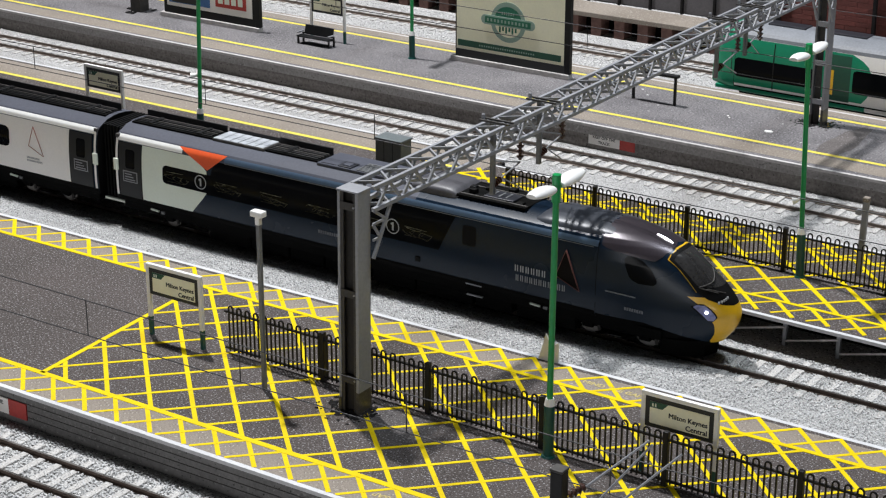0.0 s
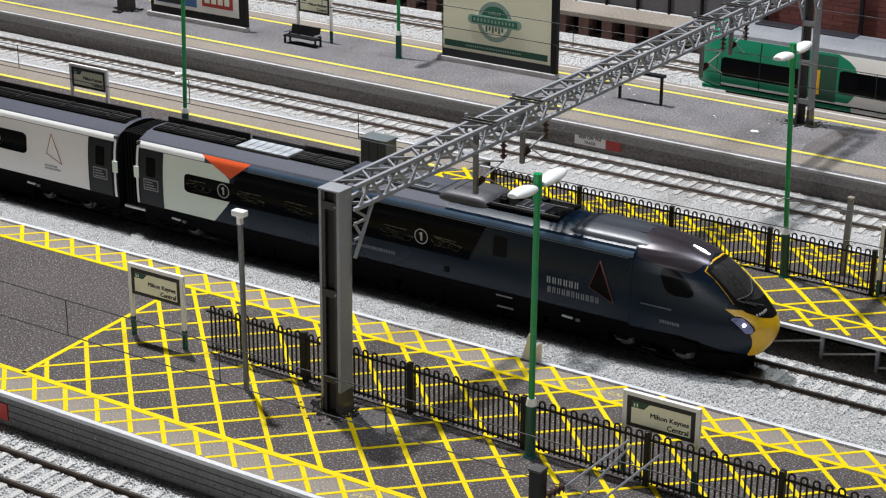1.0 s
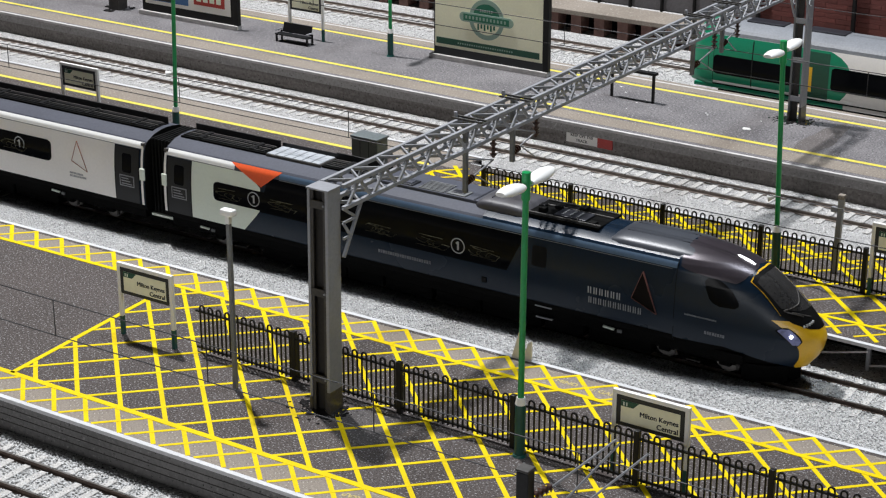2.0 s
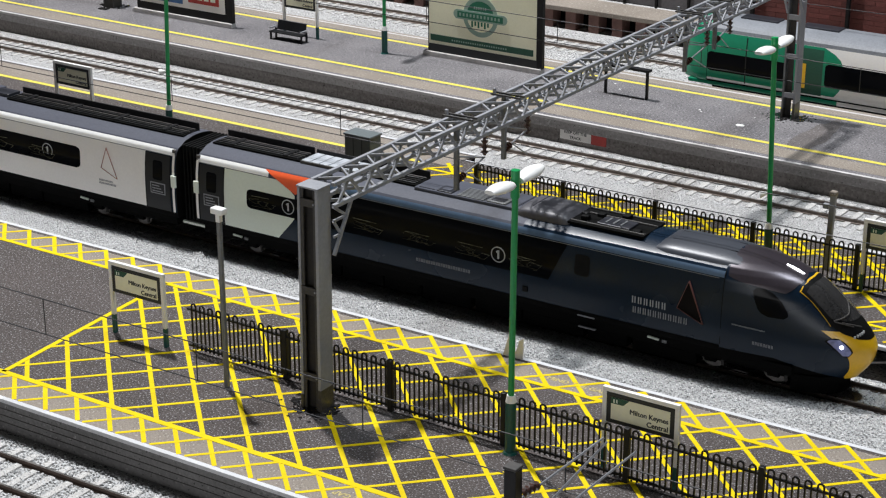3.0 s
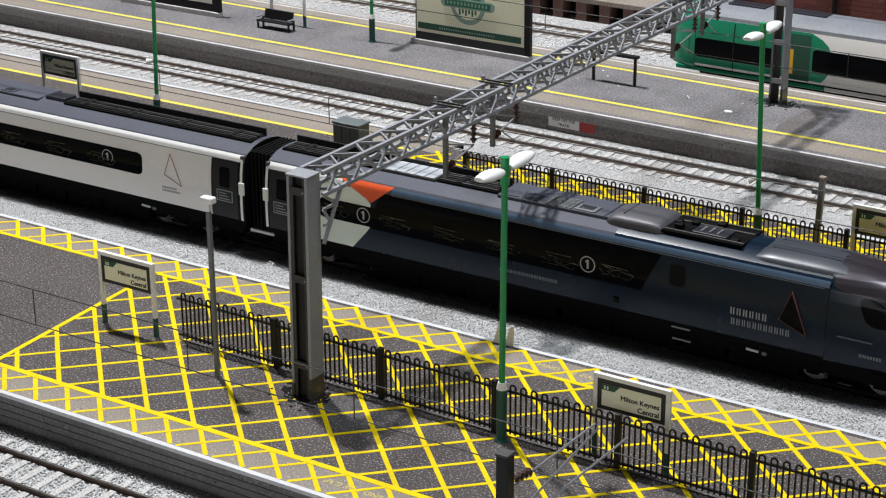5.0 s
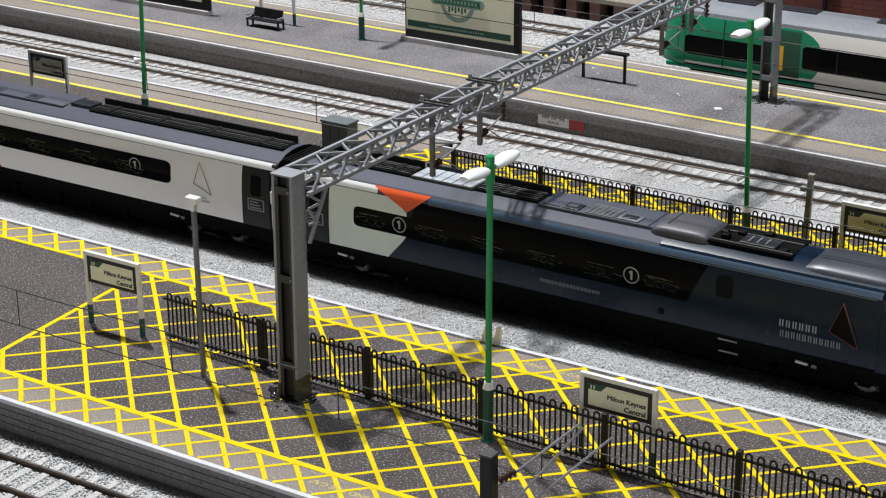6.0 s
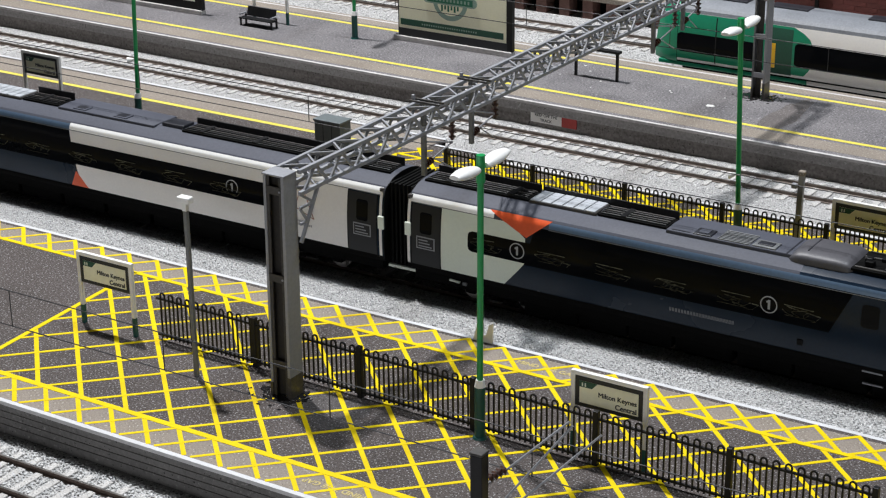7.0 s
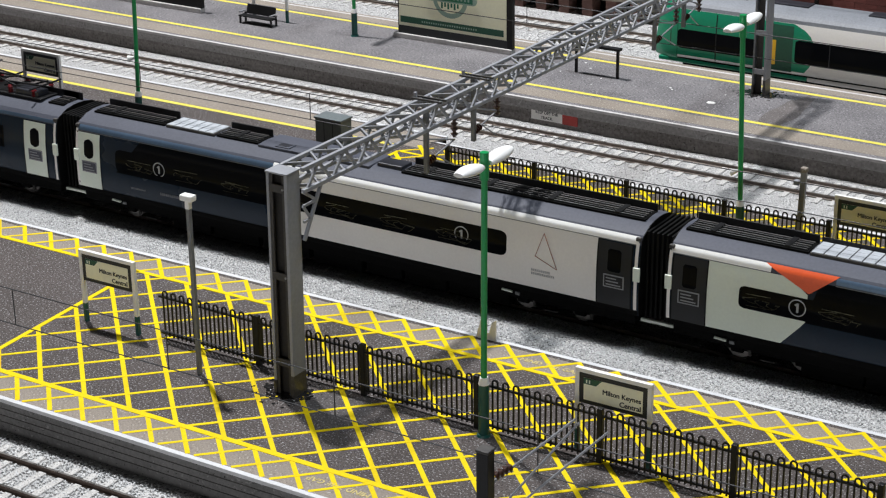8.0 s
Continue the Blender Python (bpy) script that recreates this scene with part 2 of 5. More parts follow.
def poly(bm, pts, z0, z1):
    """A flat plate: a closed outline of (x, y) points between two heights."""
    a = [bm.verts.new((x, y, z0)) for x, y in pts]
    b = [bm.verts.new((x, y, z1)) for x, y in pts]
    n = len(pts)
    fs = [bm.faces.new(a), bm.faces.new(b)] + [bm.faces.new((a[i], a[(i + 1) % n], b[(i + 1) % n], b[i])) for i in range(n)]
    bmesh.ops.recalc_face_normals(bm, faces=fs)
    return bm


def grid(bm, rows):
    """A surface through rows of points."""
    vs = [[bm.verts.new(p) for p in r] for r in rows]
    for r, s in zip(vs, vs[1:]):
        for i in range(len(r) - 1):
            bm.faces.new((r[i], r[i + 1], s[i + 1], s[i]))
    return bm


def lettering(text, height, material, name="lettering", align="CENTER", bold=0.03):
    """A flat mesh of words in the built-in font, in the x-z plane, facing -y."""
    cu = bpy.data.curves.new("words", "FONT")
    cu.body, cu.size, cu.align_x, cu.extrude = text, height * U, align, 0.04 * U
    cu.resolution_u = 3
    tmp = new("words", cu)
    dg = bpy.context.evaluated_depsgraph_get()
    me = bpy.data.meshes.new_from_object(tmp.evaluated_get(dg))
    bpy.data.objects.remove(tmp)
    me.transform(Matrix.Rotation(radians(90), 4, "X"))
    bm = bmesh.new()
    for dx, dz in ((-1, -0.5), (1, -0.5), (0, 0.7)):
        first = len(bm.verts)
        bm.from_mesh(me)
        bm.verts.ensure_lookup_table()
        for v in bm.verts[first:]:
            v.co += Vector((dx, 0.15 * dx, dz)) * (bold * height * U)
    bm.to_mesh(me)
    bm.free()
    me.materials.clear()
    me.materials.append(material)
    me.name = name
    return me


# ---- the hall around the layout ----
XL, XR = -1050, 480
tagged(new("floor", mesh_of("floor", boxed(-4000, 4000, -4000, 4000, -72, -61), ROOM_PAINT)), "plain dark floor round the layout", "floor", kind="structure")
for nm, a in (("wall_north", (-4000, 4000, 4000, 4100, -61, 2600)), ("wall_south", (-4000, 4000, -4100, -4000, -61, 2600)),
              ("wall_east", (4000, 4100, -4000, 4000, -61, 2600)), ("wall_west", (-4100, -4000, -4000, 4000, -61, 2600))):
    tagged(new(nm, mesh_of(nm, boxed(*a), ROOM_PAINT)), "plain dark grey hall wall", "wall", kind="structure")
tagged(new("ceiling", mesh_of("ceiling", boxed(-4000, 4000, -4000, 4000, 2600, 2700), ROOM_PAINT)), "plain dark grey hall ceiling", "ceiling", kind="structure")

# ---- ballasted ground of the layout ----
bed = bmesh.new()
box(bed, XL, XR, -420, 700, -60, -14.5)
ground = tagged(new("ground", mesh_of("ground", bed, GRAVEL)), "pale grey granite ballast bed between the platforms", "ground", kind="structure")


def rail_mesh(length):
    bm = bmesh.new()
    prism(bm, [(-1.0, -2.1), (1.0, -2.1), (1.0, -1.8), (0.28, -1.5), (0.28, -0.6), (0.5, -0.45), (0.5, -0.12), (-0.5, -0.12), (-0.5, -0.45), (-0.28, -0.6), (-0.28, -1.5), (-1.0, -1.8)], 0, length)
    return bm


def track(y, slope, x0, x1, label, pitch=8.4, rust=None):
    """Two rails on concrete sleepers; z = -12 is the rail head."""
    t = thing("track", label, "railway track", P(x0, y + slope * x0, -12, rz=math.degrees(math.atan(slope))), kind="structure")
    rail = mesh_of("rail", rail_mesh(x1 - x0), rust or RAIL_RUST)
    head = mesh_of("rail_head", boxed(0, x1 - x0, -0.42, 0.42, -0.13, 0), RAIL_TOP)
    for s in (-8.55, 8.55):
        r = part("rail", rail, None, t, at=P(0, s, 0))
        part("rail_head", head, None, r, "polished steel running surface")
    if pitch:
        sl = mesh_of("sleeper", boxed(-1.6, 1.6, -16.5, 16.5, -4.5, -1.75, bevel=0.25), SLEEPER)
        n = int((x1 - x0) / pitch)
        for i in range(n):
            part("sleeper", sl, None, t, at=P(4 + i * pitch + random.uniform(-0.3, 0.3), 0, random.uniform(-0.2, 0.1)))
    return t


def stones(name, x0, x1, y0, y1, step, size, lift, label, keep=None, material=None, flat=1.0):
    """Loose ballast: thousands of small faceted stones in one mesh."""
    rng = np.random.default_rng(int(abs(x0 * 7 + y0 * 13)) + 5)
    gx, gy = np.meshgrid(np.arange(x0, x1, step), np.arange(y0, y1, step))
    c = np.stack([gx.ravel(), gy.ravel()], 1) + rng.uniform(-step * 0.5, step * 0.5, (gx.size, 2))
    if keep is not None:
        c = c[keep(c[:, 0], c[:, 1])]
    n = len(c)
    octa = np.array([(1, 0, 0), (-1, 0, 0), (0, 1, 0), (0, -1, 0), (0, 0, 1), (0, 0, -1)], float)
    tri = np.array([(0, 2, 4), (2, 1, 4), (1, 3, 4), (3, 0, 4), (2, 0, 5), (1, 2, 5), (3, 1, 5), (0, 3, 5)])
    r = size * rng.uniform(0.6, 1.25, (n, 1, 1)) * rng.uniform(0.65, 1.2, (n, 6, 1))
    v = octa[None] * r
    a, b = rng.uniform(0, 6.283, n), rng.uniform(-0.9, 0.9, n)
    ca, sa, cb, sb = np.cos(a), np.sin(a), np.cos(b), np.sin(b)
    x = v[:, :, 0] * cb[:, None] + v[:, :, 2] * sb[:, None]
    z = -v[:, :, 0] * sb[:, None] + v[:, :, 2] * cb[:, None]
    X = x * ca[:, None] - v[:, :, 1] * sa[:, None]
    Y = x * sa[:, None] + v[:, :, 1] * ca[:, None]
    verts = np.stack([X + c[:, :1], Y + c[:, 1:], z * flat + lift + flat * rng.uniform(-0.3, 0.35, (n, 1))], 2).reshape(-1, 3) * U
    faces = (tri[None] + 6 * np.arange(n)[:, None, None]).reshape(-1, 3)
    me = bpy.data.meshes.new(name)
    me.from_pydata(verts.tolist(), [], faces.tolist())
    me.materials.append(material or STONES)
    return tagged(new(name, me), label, "ballast", kind="stuff")


track(-227.5, 0.0, -420, 260, "grey concrete-sleepered track with rusty rails beside the platform")
track(0.0, -0.006, -1000, 420, "main line track with rusty rails under the express train")
track(195.5, -0.019, -640, 260, "weathered track with brown rails between two platforms", rust=RAIL_PALE)
track(352.0, -0.02, -520, 300, "track with brown rails under the green train", rust=RAIL_PALE)
track(406.0, -0.02, -520, 300, "weathered back track with brown rails beside the wall", rust=RAIL_PALE)


# ---- platforms ----
def platform(name, label, yn0, yf0, slope, x0, x1, top, wall, zb=-16.0, near_wall=True, edge=None, lip=False):
    """A raised platform: a walled body, a paved top, coping strips and white edges on both sides."""
    t = thing(name, label, "platform", P(0, 0, 0), kind="structure")
    Y = lambda y, x: y + slope * x
    quad = lambda a, b: [(x0, Y(a, x0)), (x1, Y(a, x1)), (x1, Y(b, x1)), (x0, Y(b, x0))]
    if near_wall:
        part("platform_wall", poly(bmesh.new(), quad(yn0 + 1.6, yf0 - 1.6), zb, -1.4), wall, t, "grey rendered platform wall with faint brick courses")
    else:
        # open side: a near-black wall paints the shaded void under the paving
        part("platform_wall", poly(bmesh.new(), quad(yn0 + 26, yf0 - 1.6), zb, -1.4), DARK, t, "recessed wall painted near-black as the shade under the platform")
    part("paving", poly(bmesh.new(), quad(yn0 + 2.1, yf0 - 2.1), -1.4, 0.0), top, t, "dark speckled asphalt paving")
    part("edge_slab", poly(bmesh.new(), quad(yn0, yn0 + 2.1), -1.4, 0.06), edge or WHITE_EDGE, t, "white-painted platform edge")
    part("edge_slab", poly(bmesh.new(), quad(yf0 - 2.1, yf0), -1.4, 0.06), edge or WHITE_EDGE, t, "white-painted platform edge")
    if lip:
        part("edge_lip", poly(bmesh.new(), quad(yf0, yf0 + 1.1), -3.0, -0.5), RUBBER, t, "dark lip along the platform edge")
    return t


near_platform = platform("platform_1", "island platform with yellow box hatching on dark asphalt", -204.5, -66.4, 0.0, -700, 420, ASPHALT, WALL_FACE, lip=True)
mid_platform = platform("platform_2", "narrow platform with yellow hatching and black railings", 23, 121.5, -0.025, -64, 420, ASPHALT, WALL_FAR, near_wall=False)
platform("platform_2", "short length of platform between a wide and a narrow one", 23, 126.5, -0.025, -110, -64.2, ASPHALT, WALL_FAR, near_wall=False)
platform("platform_2", "wide asphalt platform with a yellow line behind the express train", 25.5, 139.5, -0.004, -760, -110.2, ASPHALT, WALL_FAR, near_wall=False)
far_platform = platform("platform_3", "far island platform of worn grey asphalt with yellow lines", 217, 320, -0.025, -900, 420, ASPHALT_FAR, WALL_FAR, edge=WHITE_WORN)


# paler strip added along the wall's top, so the wall is darker below
upper = speckled("paler_wall_band", (0.26, 0.245, 0.24), (0.42, 0.41, 0.40), (0.16, 0.15, 0.145), 1.6, stain=(0.44, 0.42, 0.41), size=6, lo=0.66, streak=0.03)
part("upper_band", poly(bmesh.new(), [(x, y + dy - 0.025 * x) for x, dy, y in ((-900, 0.7, 217), (420, 0.7, 217), (420, 1.7, 217), (-900, 1.7, 217))], -6.2, -1.45), upper, far_platform, "paler band added under the platform edge")
COURSE = mat("dark_mortar_course", (0.075, 0.071, 0.069), 0.85, var=0.4, size=9, spec=0.2)


def course_lines(t, y, slope, x0, x1, zs):
    for z in zs:
        a = math.degrees(math.atan(slope))
        part("brick_course", boxed(0, x1 - x0, -0.15, 0.1, -0.13, 0.13), COURSE, t, "thin raised string course", at=P(x0, y + slope * x0, z, rz=a))


course_lines(near_platform, -202.95, 0.0, -420, 220, (-5.0, -7.8, -10.6))


def strip(bm, p, q, w, z):
    """A painted line w wide from p to q."""
    p, q = Vector((*p, 0)), Vector((*q, 0))
    d = (q - p).normalized()
    n = Vector((-d.y, d.x, 0)) * (w / 2)
    poly(bm, [((v).x, (v).y) for v in (p + n, p - n, q - n, q + n)], -0.3, z)


def clipped(c, sgn, x0, x1, y0, y1, left=None):
    """The ends of the diagonal x + sgn * y = c inside a rectangle."""
    pts = []
    for y in (y0, y1):
        x = c - sgn * y
        if x0 <= x <= x1:
            pts.append((x, y))
    for x in (x0, x1):
        y = (c - x) / sgn
        if y0 < y < y1:
            pts.append((x, y))
    pts.sort()
    if left and len(pts) >= 2:
        a0, b0 = left
        y = (c - a0) / (b0 + sgn)
        if y0 < y < y1 and pts[0][0] < a0 + b0 * y:
            pts[0] = (a0 + b0 * y, y)
        elif pts[-1][0] < a0 + b0 * pts[-1][1]:
            return None
    return (pts[0], pts[-1]) if len(pts) >= 2 and (Vector(pts[0]) - Vector(pts[-1])).length > 3 else None


def hatch(t, x0, x1, y0, y1, c1, s1, c2, s2, w1, w2, z, left=None):
    """Two families of diagonal lines over a rectangle: steep ones x + y = c1 + k s1, flat ones x - y = c2 + k s2."""
    for sgn, c, s, w, zz in ((1, c1, s1, w1, z), (-1, c2, s2, w2, z + 0.05)):
        k0 = int((x0 - 260 - c) / s) - 3
        for k in range(k0, k0 + 90):
            seg = clipped(c + k * s, sgn, x0, x1, y0, y1, left)
            if seg:
                bm = bmesh.new()
                strip(bm, *seg, w, zz)
                part("hatch_line", bm, YELLOW, t)


marks = thing("hatching", "yellow criss-cross box hatching painted on the platform", "road marking", P(0, 0, 0), kind="structure")
hatch(marks, -128, 300, -186.5, -84.5, -272.5, 21.86, 16.5, 22.0, 1.8, 1.5, 0.10, left=(-133.7, -0.0732))
hatch(marks, -330, 300, -202.2, -187, -317, 16.1, 57, 16.2, 1.75, 1.45, 0.10)
hatch(marks, -420, 300, -84, -68.9, -326, 16.0, -171, 16.0, 1.9, 1.5, 0.10)
for p, q, w in (((-500, -187), (300, -187), 2.6), ((-500, -84.5), (300, -84.5), 2.2), ((-120, -187), (-127.5, -84.5), 2.2)):
    bm = bmesh.new()
    strip(bm, p, q, w, 0.21)
    part("border_line", bm, YELLOW, marks)
coping = mesh_of("coping_stone", boxed(-5.98, 5.98, -6.6, 6.6, -1, 0.03, bevel=0.03), COPING)
front_coping = mesh_of("coping_stone", boxed(-5.98, 5.98, -7.4, 7.4, -1, 0.03, bevel=0.03), COPING)
for k in range(70):
    part("coping_stone", coping, None, near_platform, at=P(-420 + 12 * k, -77.2, 0))
    if k < 62:
        part("coping_stone", front_coping, None, near_platform, at=P(-420 + 12 * k, -194.9, 0))

part("lettering", lettering("MIND THE GAP", 3.7, FADED), None, marks, "worn yellow painted words", at=P(71, -78.6, 0.06, rx=-90))
part("lettering", lettering("MIND THE GAP", 3.7, FADED), None, marks, "worn yellow painted words", at=P(56, -193.4, 0.06, rx=-90, rz=180))

mid_marks = thing("hatching", "yellow box hatching on the platform behind the railings", "road marking", P(0, 0, 0, rz=-1.4), kind="structure")
hatch(mid_marks, -122, 300, 42, 103, 111, 22.0, -34, 22.0, 2.2, 1.6, 0.10)
hatch(mid_marks, -100, 300, 27.5, 41, 111, 16.0, -34, 16.0, 2.0, 1.3, 0.10)
hatch(mid_marks, -122, 300, 104, 117, 111, 16.0, -34, 16.0, 2.2, 1.6, 0.10)
for p, q, w in (((-122, 41), (300, 41), 2.0), ((-122, 41), (-122, 104), 2.0), ((-122, 104), (300, 104), 2.0)):
    bm = bmesh.new()
    strip(bm, p, q, w, 0.21)
    part("border_line", bm, YELLOW, mid_marks)
far_lines = thing("platform_line", "yellow safety line along the far platform", "road marking", P(0, 0, 0, rz=-1.2), kind="structure")
for y in (241.5, 305):
    bm = bmesh.new()
    strip(bm, (-860, y), (400, y), 3.1, 0.12)
    part("border_line", bm, YELLOW_FAR, far_lines)
    bm = bmesh.new()
    a = -8 if y < 270 else 8
    strip(bm, (-860, y + a - 3.5 * (1 if a < 0 else -1)), (400, y + a - 3.5 * (1 if a < 0 else -1)), 14, 0.05)
    part("coping_strip", bm, COPING, far_lines, "pale worn coping beside the line")
wide_line = thing("platform_line", "yellow safety line along the wide platform", "road marking", P(0, 0, 0, rz=-0.1), kind="structure")
bm = bmesh.new()
strip(bm, (-750, 114.0), (-123, 114.0), 3.0, 0.12)
part("border_line", bm, YELLOW_FAR, wide_line)
bm = bmesh.new()
strip(bm, (-750, 126.0), (-112, 126.0), 20.0, 0.05)
part("coping_strip", bm, COPING, wide_line, "pale coping beside the line")

# light trestle under the open side of the middle platform
trestle = thing("trestle", "pale timber posts and braces under the platform edge", "trestle", P(0, 24, 0, rz=-1.4), kind="structure")
post = mesh_of("post", boxed(-0.8, 0.8, 0, 1.6, -15.5, -1.45), STEEL)
brace = mesh_of("brace", beam(bmesh.new(), (0, 0.8, -12), (23, 0.8, -6), 0.8, 0.8), WHITE_WORN)
for k in range(20):
    part("post", post, None, trestle, at=P(-240 + 24 * k, 6, 0))
    part("brace", brace, None, trestle, "thin grey diagonal brace", at=P(-239 + 24 * k, 5.2, 0))

# ---- overhead line gantry ----
gantry = thing("overhead_line_gantry", "grey lattice gantry spanning the tracks on steel columns", "gantry", P(0, 0, 0))


GRIMY = mat("glue_darkened_steel", (0.05, 0.045, 0.04), 0.35, 0.0, var=0.7, size=3, grain=1.0, bump=0.3)
# rust plus the shade of the column's recess, both in the colour
RUSTY_SHADE = mat("rusty_shaded_web", (0.016, 0.013, 0.011), 0.7, 0.0, var=0.6, size=12, bump=0.2)
CD, CH = 7.6, 86.4  # depth and height of a gantry column


def glue_blobs(bm, cx, cy, r0, r1, n, s0, s1):
    """Flat drops of dried glue scattered round a foot."""
    for i in range(n):
        a, r = random.uniform(0, 6.283), random.uniform(r0, r1)
        q = random.uniform(s0, s1)
        bmesh.ops.create_icosphere(bm, subdivisions=1, radius=q, matrix=Matrix.Translation((cx + r * math.cos(a), cy + 0.8 * r * math.sin(a), 0.05)) @ Matrix.Diagonal((random.uniform(0.8, 1.6), random.uniform(0.8, 1.4), 0.35, 1)))


def column(x, y, label, lattice=False, lean=0.0, w=9.2):
    c = part("column", boxed(w - 1.3, w, 0, CD, 0, CH, bevel=0.12), STEEL, gantry, label, at=P(x, y, 0, ry=lean))
    # the far column's left leg is darker steel, painting its shaded side
    part("flange", boxed(0, 1.1, 0.2, CD - 0.2, 0, CH - 0.3, bevel=0.1), STEEL_MID if lattice else STEEL, c)
    if lattice:
        # thin dark panel added as shade between the far column's legs
        part("web", boxed(1.1, 4.2, 3.4, 4.2, 0, CH - 0.5), STEEL_DARK, c, "dark panel added as the shade inside the column")
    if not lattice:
        part("web", boxed(1.1, w - 1.3, 2.6, 3.4, 0, CH - 0.5), RUSTY_SHADE, c, "rust-stained recessed web with its shade painted in")
        # stiles and near battens take dark steel as the recess's shade
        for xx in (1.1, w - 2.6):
            part("stile", boxed(xx, xx + 1.3, 0.5, 1.2, 0, CH - 0.5, bevel=0.08), STEEL_DARK, c, "side strip of the column panel, darkened as shade")
    part("cap", boxed(-0.2, w + 0.2, -0.2, CD + 0.2, CH, CH + 0.7, bevel=0.15), STEEL, c)
    for z in ((12, 34, 56, 76) if lattice else (12.0, 46.0, 79.5)):
        part("batten", boxed(1.1, w - 1.3, 0.15, 0.9, z, z + 3.0, bevel=0.1), STEEL if lattice else STEEL_DARK, c, "batten plate across the column")
        part("rivet", rod(bmesh.new(), (w - 1.9, 0.2, z + 1.5), (w - 1.9, -0.25, z + 1.5), 0.4, n=8), STEEL, c)
    for i, (x0, x1, zt) in enumerate(((0.0, 1.1, 5.5), (w - 1.3, w, 9.0))):
        part("stained_foot", boxed(x0 - 0.06, x1 + 0.06, -0.06, CD + 0.06, 0, zt, bevel=0.05), GRIMY, c, "glue-darkened foot")
    bm = bmesh.new()
    glue_blobs(bm, w / 2, CD / 2, 3.5, 10, 90, 0.5, 1.7)
    glue_blobs(bm, w / 2, CD / 2, 7, 16, 60, 0.3, 0.8)
    tagged(part("glue", bm, GLUE, c, "shiny dark glue round the column foot", smooth=40), kind="stuff")
    return c


column(-4.8, -149.2, "grey H-section steel column", lean=0.65)
column(-3.6, 288, "grey latticed steel column on the far platform", lattice=True, w=8.0)
BX0, BX1, BZ0, BZ1 = -2.9, 6.3, 78.4, 86.6  # the beam's two sides, its bottom and top chords
ch = mesh_of("chord", boxed(-0.75, 0.75, -141.4, 286.9, -0.75, 0.75, bevel=0.15), STEEL)
for x in (BX0, BX1):
    for z in (BZ0, BZ1):
        part("chord", ch, None, gantry, at=P(x, 0, z))
PAN = 16.0
side_a = mesh_of("brace", beam(bmesh.new(), (0, 0.6, BZ0), (0, PAN / 2, BZ1), 0.7, 1.15), STEEL)
side_b = mesh_of("brace", beam(bmesh.new(), (0, PAN / 2, BZ1), (0, PAN - 0.6, BZ0), 0.7, 1.15), STEEL)
# same braces for the far side, their shade painted as darker steel
back_shaded_a = mesh_of("brace", beam(bmesh.new(), (0, 0.6, BZ0), (0, PAN / 2, BZ1), 0.7, 1.15), STEEL_MID)
back_shaded_b = mesh_of("brace", beam(bmesh.new(), (0, PAN / 2, BZ1), (0, PAN - 0.6, BZ0), 0.7, 1.15), STEEL_MID)
top_a = mesh_of("brace", beam(bmesh.new(), (BX0, 0.4, 0), (BX1, PAN / 2, 0), 0.7, 1.1), STEEL)
top_b = mesh_of("brace", beam(bmesh.new(), (BX1, PAN / 2, 0), (BX0, PAN - 0.4, 0), 0.7, 1.1), STEEL)
for k in range(26):
    y = -139.5 + k * PAN
    for x, a, b in ((BX0, back_shaded_a, back_shaded_b), (BX1, side_a, side_b)):
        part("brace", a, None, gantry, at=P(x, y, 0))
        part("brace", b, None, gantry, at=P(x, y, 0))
    for z in (BZ0 - 0.2, BZ1 - 0.1):
        part("brace", top_a, None, gantry, at=P(0, y, z))
        part("brace", top_b, None, gantry, at=P(0, y, z))
# lattice knee bracket beside each column
for y0, s in ((-141.6, 1), (287, -1)):
    for x in (BX0, BX1):
        foot, tip = (x, y0, 60), (x, y0 + s * 11.0, BZ0 - 0.5)
        part("knee_brace", beam(bmesh.new(), foot, tip, 1.0, 1.2), STEEL, gantry)
        for a, b in (((x, y0, 67), (x, y0 + s * 4.3, 67)), ((x, y0, 73), (x, y0 + s * 4.3, 67)), ((x, y0, 73), (x, y0 + s * 8.1, 73)), ((x, y0, BZ0), (x, y0 + s * 8.1, 73))):
            part("knee_strut", beam(bmesh.new(), a, b, 0.7, 0.9), STEEL, gantry)


def insulator(bm, p, q, r, n=4):
    p, q = Vector(p), Vector(q)
    rod(bm, p, q, r * 0.45)
    for i in range(n):
        c, d = p.lerp(q, (i + 0.5) / n), (q - p).normalized() * 0.45
        rod(bm, c - d, c + d, r, r * 0.6)


